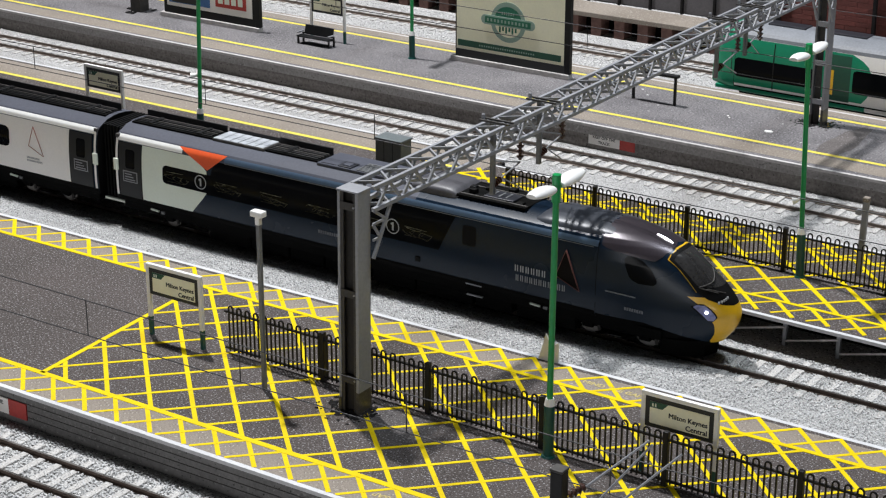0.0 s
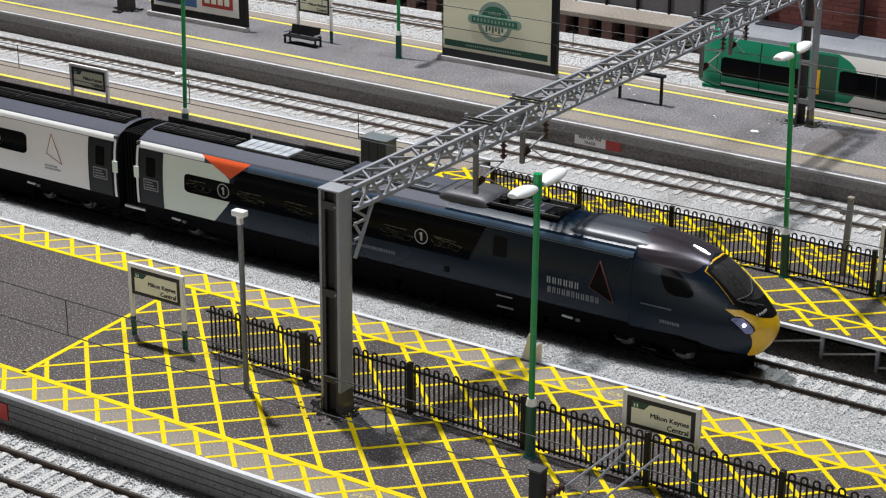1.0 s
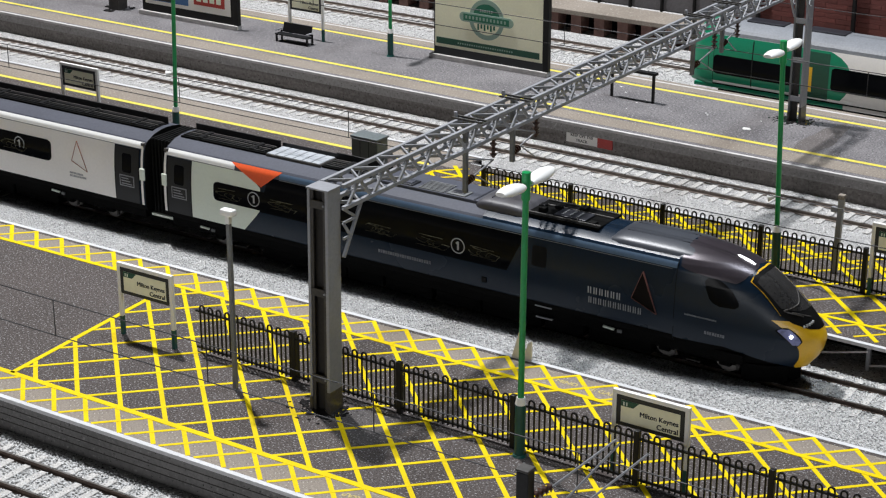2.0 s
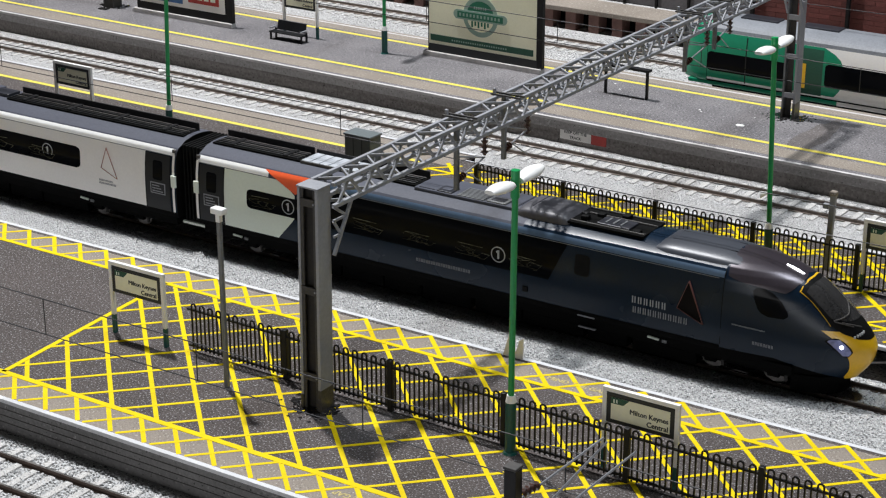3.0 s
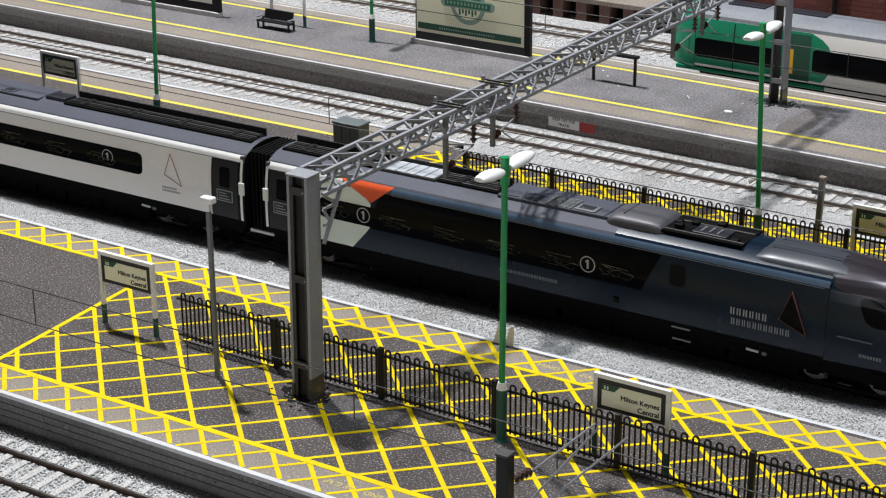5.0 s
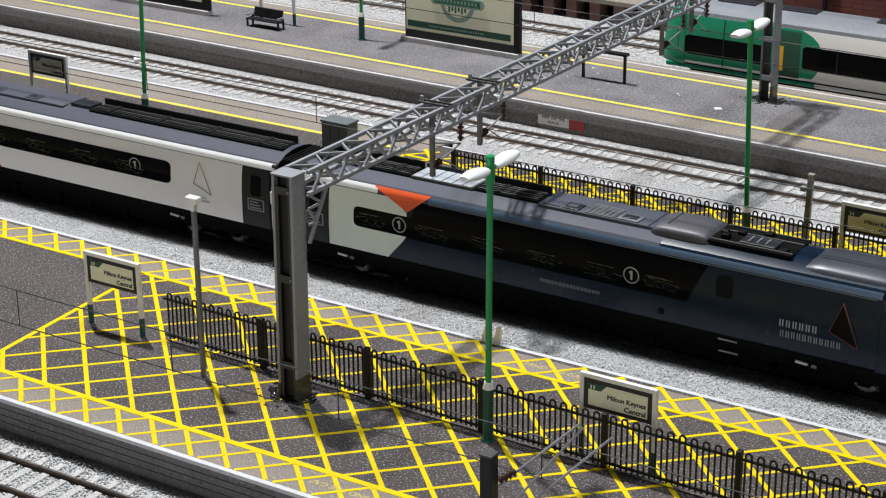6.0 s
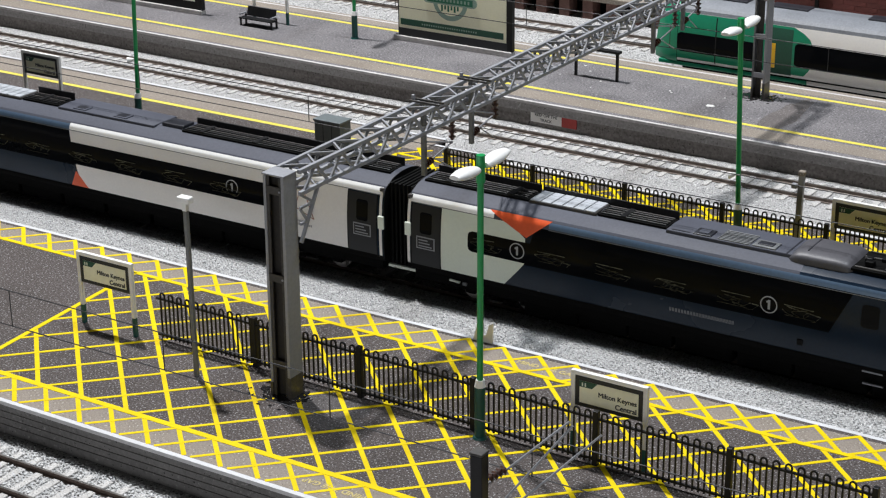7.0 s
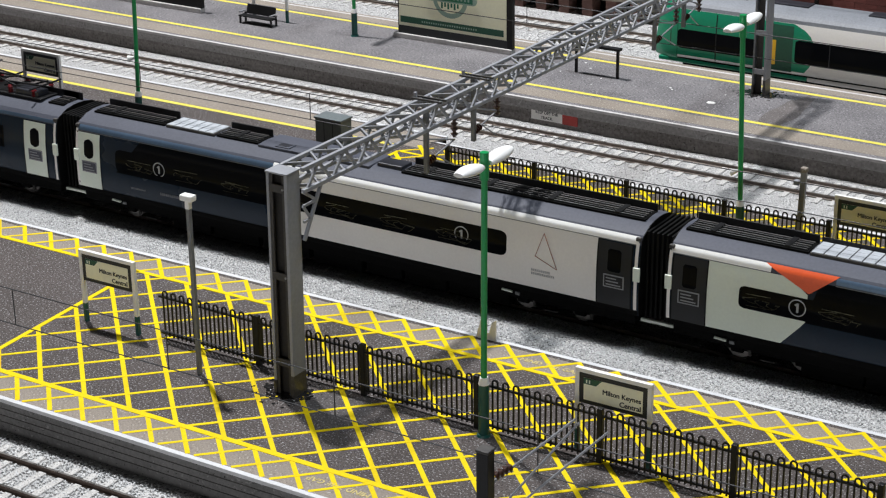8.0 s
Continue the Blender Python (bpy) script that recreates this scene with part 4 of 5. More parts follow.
def nose(u, z, off=0.0):
    """A point of the cab's skin: u runs from one side to the other, z is the height."""
    w, xc = float(np.interp(z, NZ, NW)), float(np.interp(z, ZD, XD))
    k = max(0.0, 1 - abs(u) ** 2.3) ** 0.62
    p = Vector((NOSE_X + (xc - NOSE_X) * k, u * w, z))
    if off:
        e = 0.01
        a = nose(min(0.995, u + e), z) - nose(max(-0.995, u - e), z)
        b = nose(u, min(37.5, z + 0.3)) - nose(u, max(-4.95, z - 0.3))
        nrm = a.cross(b)
        if nrm.length > 1e-9:
            nrm.normalize()
            if nrm.x < 0 and nrm.z < 0.2:
                nrm = -nrm
            p = p + nrm * off
    return p


def nose_patch(ul, ur, z0, z1, off, n=24, m=24):
    rows = []
    for i in range(n + 1):
        z = z0 + (z1 - z0) * i / n
        a, b = ul(z), ur(z)
        rows.append([nose(a + (b - a) * j / m, z, off) for j in range(m + 1)])
    bm = grid(bmesh.new(), rows)
    bmesh.ops.remove_doubles(bm, verts=bm.verts, dist=0.005)
    bmesh.ops.recalc_face_normals(bm, faces=bm.faces)
    if sum((f.normal.x for f in bm.faces)) < 0:
        bmesh.ops.reverse_faces(bm, faces=bm.faces)
    return bm


USET = [-1, -0.998, -0.99, -0.97, -0.94, -0.9, -0.84, -0.76, -0.66, -0.54, -0.4, -0.26, -0.13, 0]
USET = USET + [-u for u in reversed(USET[:-1])]
rows = [[nose(u, NZ[0] + (NZ[-1] - NZ[0]) * i / 60) for u in USET] for i in range(61)]
bm = grid(bmesh.new(), rows)
# the skirt's lower edge: level behind, falling towards the front
for co, no in (((0, 0, 1.0), (0, 0, 1)), ((52, 0, 1.0), (0.222, 0, 1))):
    bmesh.ops.bisect_plane(bm, geom=bm.verts[:] + bm.edges[:] + bm.faces[:], plane_co=co, plane_no=no)
low = [f for f in bm.faces if f.calc_center_median().z < min(1.0, 1.0 - 0.222 * (f.calc_center_median().x - 52))]
bmesh.ops.delete(bm, geom=low, context="FACES")
bmesh.ops.recalc_face_normals(bm, faces=bm.faces)
cab = part("cab", bm, NOSE_BLUE, lead, "dark blue rounded cab shell", smooth=50)
lerp = lambda zs, vs: (lambda z: float(np.interp(z, zs, vs)))
mirror = lambda f, s: ((lambda z: -f(z)) if s < 0 else f)
uy = lerp([-5, -4.6, -0.4, 4, 6, 9, 12, 15.1], [0.36, 0.40, 0.43, 0.48, 0.52, 0.56, 0.60, 0.66])
part("warning_panel", nose_patch(lambda z: -uy(z), uy, -4.9, 15.2, 0.10), NOSE_YELLOW, cab, "warning yellow front panel", smooth=50)
uo = lerp([17.0, 25.0, 26.4, 28.5, 30.0, 31.7, 32.1], [0.566, 0.578, 0.588, 0.618, 0.532, 0.315, 0.10])
part("screen_line", nose_patch(lambda z: -uo(z), uo, 17.0, 32.0, 0.14, 70, 60), NOSE_YELLOW, cab, "thin yellow line over the windscreen", smooth=50)
ub = lerp([11.8, 12.4, 14.4, 17, 25, 28.5, 30.3, 31.4, 31.7], [0.14, 0.34, 0.49, 0.56, 0.57, 0.60, 0.50, 0.30, 0.12])
part("screen_surround", nose_patch(lambda z: -ub(z), ub, 11.8, 31.7, 0.20, 90, 60), RUBBER, cab, "black windscreen surround", smooth=50)
uw = lerp([18.6, 19.6, 24, 28.4, 30.0, 30.8], [0.36, 0.51, 0.525, 0.545, 0.42, 0.18])
part("windscreen", nose_patch(lambda z: -uw(z), uw, 18.6, 30.8, 0.32), mat("windscreen_glass", (0.035, 0.034, 0.034), 0.06, 0.0, var=0.35, size=14, bump=0.0, coat=1.0), cab, "dark curved windscreen", smooth=50)
bm = bmesh.new()
for a, b in (((-0.50, 18.9), (-0.22, 20.6)), ((-0.22, 20.6), (0.1, 24.0)), ((-0.42, 18.2), (-0.16, 16.2)), ((-0.5, 18.6), (-0.3, 16.6))):
    pts = [nose(a[0] + (b[0] - a[0]) * i / 6, a[1] + (b[1] - a[1]) * i / 6, 0.7) for i in range(7)]
    for p, q in zip(pts, pts[1:]):
        beam(bm, p, q, 0.35, 0.35)
part("wiper", bm, STEEL_DARK, cab, "thin black wiper arms")
bm = bmesh.new()
for k in range(5):
    p = nose(-0.38 + 0.05 * k, 13.2 + 0.35 * k, 0.35)
    box(bm, p.x - 0.4, p.x + 0.3, p.y - 0.3, p.y + 0.3, p.z - 0.5, p.z + 0.5)
part("print_bar", bm, SILVER_LINE, cab, "small pale print under the windscreen")
for s in (-1, 1):
    hi = lerp([5.4, 7.4, 9.0, 11.4, 12.6], [0.545, 0.60, 0.635, 0.675, 0.60])
    lo = lerp([5.4, 7.4, 9.0, 11.4, 12.6], [0.500, 0.46, 0.475, 0.520, 0.56])
    shrink = lambda f, g, k: (lambda z: f(z) + (g(z) - f(z)) * k)
    for nm, k, off, m_, tip in (("headlamp_bezel", 0.0, 0.2, RUBBER, 0.0), ("headlamp", 0.12, 0.32, HEADLAMP_DIM, 0.5)):
        a, b = shrink(hi, lo, k), shrink(lo, hi, k)
        if s < 0:
            part(nm, nose_patch(mirror(a, -1), mirror(b, -1), 5.4 + tip, 12.6 - tip, off, 14, 10), m_, cab, "lit bluish headlamp lens" if k else "black headlamp rim", smooth=50)
        else:
            part(nm, nose_patch(b, a, 5.4 + tip, 12.6 - tip, off, 14, 10), m_, cab, smooth=50)
    p = nose(s * 0.56, 9.4, 0.6)
    bm = bmesh.new()
    bmesh.ops.create_icosphere(bm, subdivisions=2, radius=0.75, matrix=Matrix.Translation(p))
    part("headlamp_bulb", bm, HEADLAMP, cab, "bright white headlamp", smooth=60)
    wa = lerp([17.6, 18.6, 20, 24, 27.0, 28.2], [0.905, 0.925, 0.933, 0.936, 0.932, 0.915])
    wb = lerp([17.6, 18.6, 20, 24, 27.0, 28.2], [0.845, 0.822, 0.812, 0.814, 0.838, 0.875])
    part("cab_window", nose_patch(mirror(wa, -1), mirror(wb, -1), 17.6, 28.2, 0.2, 20, 12) if s < 0 else nose_patch(wb, wa, 17.6, 28.2, 0.2, 20, 12), GLASS_BLACK, cab, "dark cab side window", smooth=50)
    ta = lerp([27.4, 28.0, 28.6, 29.4, 30.2, 31.0, 37.5], [0.775, 0.845, 0.905, 0.962, 0.988, 0.997, 0.998])
    tb = lerp([27.4, 28.4, 30.2, 31.8, 32.3, 32.7], [0.755, 0.70, 0.585, 0.36, 0.18, 0.0])
    part("cab_roof", nose_patch(mirror(ta, -1), mirror(tb, -1), 27.4, 37.5, 0.08, 36, 24) if s < 0 else nose_patch(tb, ta, 27.4, 37.5, 0.08, 36, 24), CAB_TOP, cab, "bronze-grey cab roof", smooth=50)
part("roof_lamp", nose_patch(lerp([32.8, 33.8, 34.9], [-0.22, -0.24, -0.20]), lerp([32.8, 33.8, 34.9], [-0.18, -0.11, -0.12]), 32.8, 34.9, 0.3, 6, 8), HEADLAMP, cab, "bright lamp above the windscreen", smooth=50)

half = [(59, 13.5), (62, 13.4), (70, 11.2), (76.0, 7.0), (78.5, 0)]
ring = [(x, -y) for x, y in half] + [(x, y) for x, y in half[-2::-1]]
part("valance", poly(bmesh.new(), ring, -11.6, -4.7), DARK, lead, "black valance under the cab")
half = [(29, 16.9), (46, 16.0), (56, 14.4), (66, 11.4), (74, 7.0), (77.5, 0)]
ring = [(x, -y) for x, y in half] + [(x, y) for x, y in half[-2::-1]]
part("cab_floor", poly(bmesh.new(), ring, -4.65, 1.3), DARK, lead, "black floor behind the cab skirt")

# livery of the front coach
door(lead, -236.5, -221.5, DOOR)
end_frame(lead, -237.6, -1)
skin("pale_panel", lead, PALE, -221.5, lerp([2, 12, 14, 25, 29], [-190, -181, -180, -180.5, -190]), 2.0, 29.4, 0.09, "pale grey-green livery panel")
skin("cantrail", lead, WHITE, -237.5, -196, 29.75, 32.7, 0.15, "white cantrail stripe", n=6)
skin("cantrail_line", lead, STEEL_MID, -237.5, -196, 29.4, 29.7, 0.13, "thin grey line under the cantrail", n=2)
skin("cantrail_line", lead, STEEL_MID, -170, 28, 29.3, 29.6, 0.16, "thin pale line under the cantrail", n=2)
skin("cantrail", lead, CANTRAIL_SHEEN, -170, 30, 29.9, 32.3, 0.12, "glossy cantrail with its blue highlight painted on", n=4)
skin("orange_triangle", lead, ORANGE, lerp([24.5, 32.8], [-180.2, -198.5]), lerp([24.5, 32.8], [-179.8, -169.0]), 24.5, 32.8, 0.20, "orange livery triangle")
skin("black_panel", lead, GLASS_BLACK, lerp([12.5, 29.3], [-181, -176]), lerp([12.5, 29.3], [-48, -40]), 12.5, 29.3, 0.07, "gloss black window panel")
window(lead, -208, -176, 13.2, 22.3, 2.2)
seats(lead, -206, -192, z=15, step=18)
seats(lead, -175, -50, z=15.6, step=27.0)
first_badge(lead, -184, 18)
first_badge(lead, -72.5, 18.5)
a, b = rounded_ends(-36, -29, 17.5, 26.5, 1.0)
skin("window", lead, RUBBER, a, b, 17.5, 26.5, 0.16, "small dark window", n=12)
bars(lead, -114, 7.0, (28,), 1.5, STEEL)
bars(lead, -9, 11.4, (16,), 2.9, SILVER_LINE)
bars(lead, -8.5, 7.2, (25,), 2.7, PRINT_GREY)
triangle_logo(lead, 16, 9.0, 17.0, mat("dull_copper_print", (0.21, 0.085, 0.07), 0.5, var=0.15, bump=0.0), 1.1, mat("dark_brown_print", (0.006, 0.004, 0.0035), 0.6, var=0.2, bump=0.0, spec=0.08))
bars(lead, 35, 11.8, (14,), 0.6, PRINT_GREY)
bars(lead, 44, 5.6, (9,), 1.3, STEEL)
for x in (-34, -33.5):
    part("step", boxed(x, x + 8, -17.6, -16.6, -0.4 - 5 * (x > -33.9), 0.2 - 5 * (x > -33.9)), STEEL, lead, "thin steel step")
part("socket", boxed(-60.2, -57.8, -18.4, -17.6, 4.8, 7.2, bevel=0.2), RUBBER, lead, "small dark socket cover")
underframe(lead, -236, 60)
bogie(lead, -196)
bogie(lead, 38)
roof_well(lead, -236, -185)
roof_grille(lead, -184.5, -153)
roof_well(lead, -152.5, -121.5)
part("upstand", boxed(-184.5, -153, 5.4, 6.1, 35, 39.2, bevel=0.2), BLACK, lead, "black upstand")
deck = part("roof_deck", boxed(-121, -66, -9.0, 9.0, 35.0, 37.15, bevel=0.4), ROOF_GREY, lead, "low slate grey roof deck", smooth=50)
rib = mesh_of("deck_rib", boxed(-99, -85.5, -0.35, 0.35, 37.1, 37.6, bevel=0.1), STEEL_MID)
for k in range(8):
    part("deck_rib", rib, None, deck, "thin grey rib", at=P(0, -8.2 + 1.4 * k, 0))
for x0, x1, rim in ((-109.5, -102, ROOF_DARK), (-84.5, -75, STEEL_MID)):
    hatch_box = part("deck_hatch", boxed(x0, x1, -8.4, -1.5, 37.0, 37.7, bevel=0.2), rim, deck, "square roof hatch")
    part("hatch_lid", boxed(x0 + 1.6, x1 - 1.6, -6.8, -3.0, 37.6, 38.0, bevel=0.15), ROOF_DARK if rim is STEEL_MID else ROOF_GREY, hatch_box, "flat hatch lid")
part("deck_seam", boxed(-70.2, -69.6, -8.8, 8.8, 37.0, 37.3), ROOF_DARK, deck)
part("deck_seam", boxed(-119, -111, -8.0, -7.4, 37.0, 37.35), ROOF_DARK, deck)
rows = []
for i in range(17):
    u = i / 16
    k = max(0.02, 1 - abs(2 * u - 1) ** 5) ** 0.4
    rows.append([(-69 + 26 * u, (9.0 + 2.0 * k) * math.copysign(abs(math.sin(a)) ** 0.55, math.sin(a)), 34.9 + 4.5 * k * max(0.0, math.cos(a)) ** 0.45) for a in [-1.5708 + 3.1416 * j / 20 for j in range(21)]])
bm = grid(bmesh.new(), rows)
bmesh.ops.recalc_face_normals(bm, faces=bm.faces)
part("roof_pod", bm, POD_GREY, lead, "raised rounded grey roof pod", smooth=40)
part("pod_seam", boxed(-62.3, -61.9, -7.0, 7.0, 39.0, 39.5), ROOF_DARK, lead)
part("roof_recess", boxed(-44, -9, -10, 10, 36.0, 37.0), DARK, lead, "black recessed roof deck")
part("recess_grille", boxed(-32, -17, -7, 2, 36.9, 37.8, bevel=0.3), ROOF_DARK, lead)
for x, y0, y1, zt in ((-40, -6, -3, 39.0), (-36, 1, 4, 38.4), (-15, -8, -5, 38.0), (-26, 4, 8, 38.6)):
    part("roof_fitting", boxed(x, x + 3.2, y0, y1, 36.9, zt, bevel=0.3), RUBBER, lead, "small black roof fitting")
for y in (-8.5, 3.0, 8.8):
    part("cable", rod(bmesh.new(), (-43, y, 37.3), (-9, y, 37.3), 0.45, n=8), STEEL_DARK, lead)
for x in (-29, -25.5, -22):
    part("grille_bar", boxed(x, x + 0.8, -5.5, 0.5, 37.7, 38.1), STEEL_MID, lead)
part("aerial", boxed(-41, -38, -4, -1, 36.5, 39.6, bevel=0.4), BLACK, lead, "small black roof aerial")
rows = []
for i in range(15):
    u = i / 14
    x = -9 + 54 * u
    k = math.sin(math.pi / 2 * min(1, u * 4)) * (1 - 0.8 * max(0.0, (u - 0.62) / 0.38) ** 2)
    rows.append([(x, 13.2 * math.sin(a) * (0.75 + 0.25 * k), 33.3 + (4.3 * k) * math.cos(a) ** 0.8) for a in [-1.5 + 3.0 * j / 14 for j in range(15)]])
bm = grid(bmesh.new(), rows)
bmesh.ops.recalc_face_normals(bm, faces=bm.faces)
part("roof_fairing", bm, FAIRING, lead, "smooth grey roof fairing behind the cab", smooth=60)
part("fairing_groove", boxed(2, 30, -5.2, -4.8, 36.6, 37.35), ROOF_DARK, lead)
part("fairing_groove", boxed(2, 30, 4.8, 5.2, 36.6, 37.35), ROOF_DARK, lead)

# second coach
second = coach("passenger_coach", "white and slate passenger coach with dark windows", -551.6, -251, SLATE)
door(second, -269.8, -254.2, DOOR)
end_frame(second, -252.2, 1)
end_frame(second, -551.0, -1)
skin("white_panel", second, PALE_COOL, lerp([2, 8, 29.4], [-424, -429, -434]), -269.8, 2.0, 29.4, 0.09, "white livery panel")
skin("cantrail", second, WHITE, -434, -252, 29.75, 32.7, 0.15, "white cantrail stripe", n=6)
skin("cantrail_line", second, STEEL_MID, -434, -252, 29.4, 29.7, 0.13, "thin grey line under the cantrail", n=2)
skin("cantrail_line", second, STEEL_MID, -551, -434, 29.35, 29.6, 0.16, "thin pale line under the cantrail", n=2)
skin("cantrail", second, CANTRAIL_SHEEN, -551, -434, 29.9, 32.3, 0.12, "glossy cantrail with its blue highlight painted on", n=4)
skin("orange_triangle", second, ORANGE, lerp([2, 9.5], [-434, -430.5]), lerp([2, 9.5], [-423, -430]), 2.0, 9.5, 0.16, "small orange livery triangle")
skin("black_panel", second, GLASS_BLACK, lerp([12.5, 29.3], [-527, -512]), lerp([12.5, 29.3], [-431, -434.5]), 12.5, 29.3, 0.12, "gloss black window panel")
window(second, -527, -312, 13.2, 24.0, 2.8, off=0.15)
seats(second, -520, -322, z=15.5, step=29.0)
first_badge(second, -334, 18.8)
first_badge(second, -500, 18.4)
triangle_logo(second, -294, 12.0, 15.0, COPPER, 0.4)
bars(second, -300, 9.4, (9, 11), 1.0, STEEL)
door(second, -551.0, -536.4, PALE, oval=True)
bars(second, -518, 6.0, (9,), 0.8, STEEL)
bars(second, -500, 6.0, (16,), 1.3, STEEL)
underframe(second, -550, -253)
bogie(second, -293)
bogie(second, -510)
roof_well(second, -548, -504)
roof_grille(second, -503, -474)
roof_well(second, -473, -449)
flush = part("roof_panel", boxed(-448, -387, -8.5, 8.5, 35.2, 37.1, bevel=0.4), ROOF_GREY, second, "flush slate grey roof panel", smooth=50)
for x in (-439, -413):
    h_ = part("panel_hatch", boxed(x, x + 8, -7.6, -2.0, 37.0, 37.6, bevel=0.2), ROOF_GREY, flush, "square roof hatch")
    part("hatch_lid", boxed(x + 1.2, x + 6.8, -6.6, -3.0, 37.5, 37.8, bevel=0.1), ROOF_DARK, h_)
part("roof_box", boxed(-385, -372, -5.0, 3.5, 36.2, 38.2, bevel=0.5), ROOF_DARK, second, "dark roof box")
roof_well(second, -371, -254)
gangway(second, -251, -238.2)

# third coach with the current collector
third = coach("passenger_coach", "dark blue passenger coach with a roof-mounted current collector", -865, -564.6, SLATE)
door(third, -586.5, -571.5, PALE, oval=True)
end_frame(third, -565.6, 1)
skin("cantrail", third, CANTRAIL_SHEEN, -860, -566, 30.0, 31.6, 0.12, "glossy cantrail with its blue highlight painted on", n=4)
skin("black_panel", third, GLASS_BLACK, -840, -600, 13.0, 24.0, 0.08, "gloss black window panel")
underframe(third, -864, -566)
bogie(third, -606)
bogie(third, -820)
roof_well(third, -578, -568)
pan = part("current_collector", boxed(-640, -582, -8, 8, 36.8, 37.8, bevel=0.4), BLACK, third, "folded black current collector")
for y in (-6, 6):
    for x in (-636, -622, -604, -588):
        bm = bmesh.new()
        insulator(bm, (x, y, 37.5), (x, y, 41.6), 1.4)
        part("insulator", bm, DARK_RED, pan, "dark red ribbed insulator", smooth=40)
    part("arm", rod(bmesh.new(), (-640, y, 42.0), (-584, y * 0.5, 43.0), 0.5), BLACK, pan)
    part("arm", rod(bmesh.new(), (-600, y, 41.5), (-628, y * 0.3, 46.0), 0.45), BLACK, pan)
for x in (-638, -612, -586):
    part("arm", rod(bmesh.new(), (x, -11, 42.6), (x, 11, 42.6), 0.5), BLACK, pan)
for x, y, l in ((-634, -4, 18), (-630, 4, 26), (-612, -2, 20), (-600, 5, 14)):
    part("control_rod", rod(bmesh.new(), (x, y, 39.2), (x + l, y * 0.4, 44.0), 0.45), BLACK, pan)
part("equipment", boxed(-600, -585, -6.5, 1.0, 37.8, 40.6, bevel=0.4), ROOF_DARK, pan, "black box beside the collector")
part("upstand", boxed(-604, -566, 4.2, 5.0, 35.5, 40.2, bevel=0.2), BLACK, third, "black upstand")
part("contact_strip", rod(bmesh.new(), (-628, -13, 46.2), (-628, 13, 46.2), 0.6), STEEL_DARK, pan)
gangway(third, -564.6, -551.8)

# ---- overhead wires ----
catenary(-227.5, 0.0, 47.0, 60.0, -520, 300, "thin overhead wires above the front track", (-330, -255, -186, -120, -52, 15, 80, 150))
catenary(0.0, -0.006, 50.0, 62.0, -760, 330, "thin overhead wires above the express train", (-420, -310, -195, -95))
catenary(194.0, -0.02, 50.0, 62.0, -760, 300, "thin overhead wires above the middle track", (-600, -520, -435, -350, -265, -180, -95, -10, 75))
catenary(352.0, -0.02, 50.0, 62.0, -600, 330, "thin overhead wires above the back track", (-420, -320, -220, -120, -20, 80))


# ---- green train on the back track ----
emu = coach("green_train", "green and white train with a grey roof at a platform", -72, 330, PALE_COOL, roof=ROOF_PALE, sole=0.2)
emu.matrix_basis = P(0, 354, 0, rz=-1.3)
rows = []
for i in range(9):
    u = i / 8
    x = -72 - 17 * u
    k = 1 - 0.30 * u ** 2.2
    ring = [(-y, z) for y, z in SEC + ROOF[1:]] + [(y, z) for y, z in reversed(SEC + ROOF[1:-1])]
    rows.append([(x + (4.5 * u * max(0.0, (z - 8) / 28)), y * k, z if z < 24 else 24 + (z - 24) * (1 - 0.25 * u * u)) for y, z in ring + ring[:1]])
bm = grid(bmesh.new(), rows)
bmesh.ops.remove_doubles(bm, verts=bm.verts, dist=0.01)
bmesh.ops.holes_fill(bm, edges=bm.edges)
bmesh.ops.recalc_face_normals(bm, faces=bm.faces)
part("cab", bm, EMU_GREEN, emu, "rounded bright green cab end", smooth=50)
skin("green_panel", emu, EMU_GREEN, -72, lerp([-0.6, 4, 10, 17, 23, 27, 29.4], [6, 11, 14, 14.5, 12, 7, 1]), -0.6, 29.4, 0.08, "bright green livery panel")
window(emu, -72, -17, 6.0, 17.5, 2.0)
window(emu, 2.5, 120, 7.0, 20.5, 2.0)
window(emu, 128, 300, 7.0, 20.5, 2.0)
skin("door_recess", emu, SIGN_GREEN, -14, 1.0, -0.4, 28.0, 0.14, "dark green doorway")
skin("door_edge", emu, NOSE_YELLOW, -12.6, -9.2, 4.5, 19.0, 0.26, "yellow door edge")
skin("seam", emu, BLACK, -47.5, -46.8, -0.5, 28.5, 0.16)
part("underframe", boxed(-70, 328, -14, 14, -10, -4), DARK, emu, "black underframe")
bogie(emu, -48)
bogie(emu, 190)
for x in (-58, -20, 40, 96):
    part("roof_hatch", boxed(x, x + 24, -5, 5, 36.2, 37.4, bevel=0.4), ROOF_DARK, emu, "low dark roof hatch")

part("skirt", boxed(-85, 10, -16.6, 16.6, -3.4, -0.9, bevel=0.6), EMU_GREEN, emu, "green lower skirt")
part("skirt", boxed(10.2, 330, -16.6, 16.6, -3.4, -0.9, bevel=0.6), PALE_COOL, emu, "pale lower skirt")

# ---- platform and wall at the back ----
back = thing("platform_4", "narrow platform on brown brick piers before a dark wall", "platform", P(0, 0, 0, rz=-0.6), kind="structure")
part("slab", boxed(-760, 500, 444, 474, -1.6, 1.6, bevel=0.3), COPING, back, "pale concrete platform slab")
part("back_wall", boxed(-760, 500, 458, 470, -16, -1.6), DARK, back, "dark wall between the piers")
pier = mesh_of("pier", boxed(-4, 4, 446, 457.8, -16, -1.65, bevel=0.3), PIER)
for k in range(44):
    part("pier", pier, None, back, "brown brick pier", at=P(-560 + 18.2 * k, 0, 0))
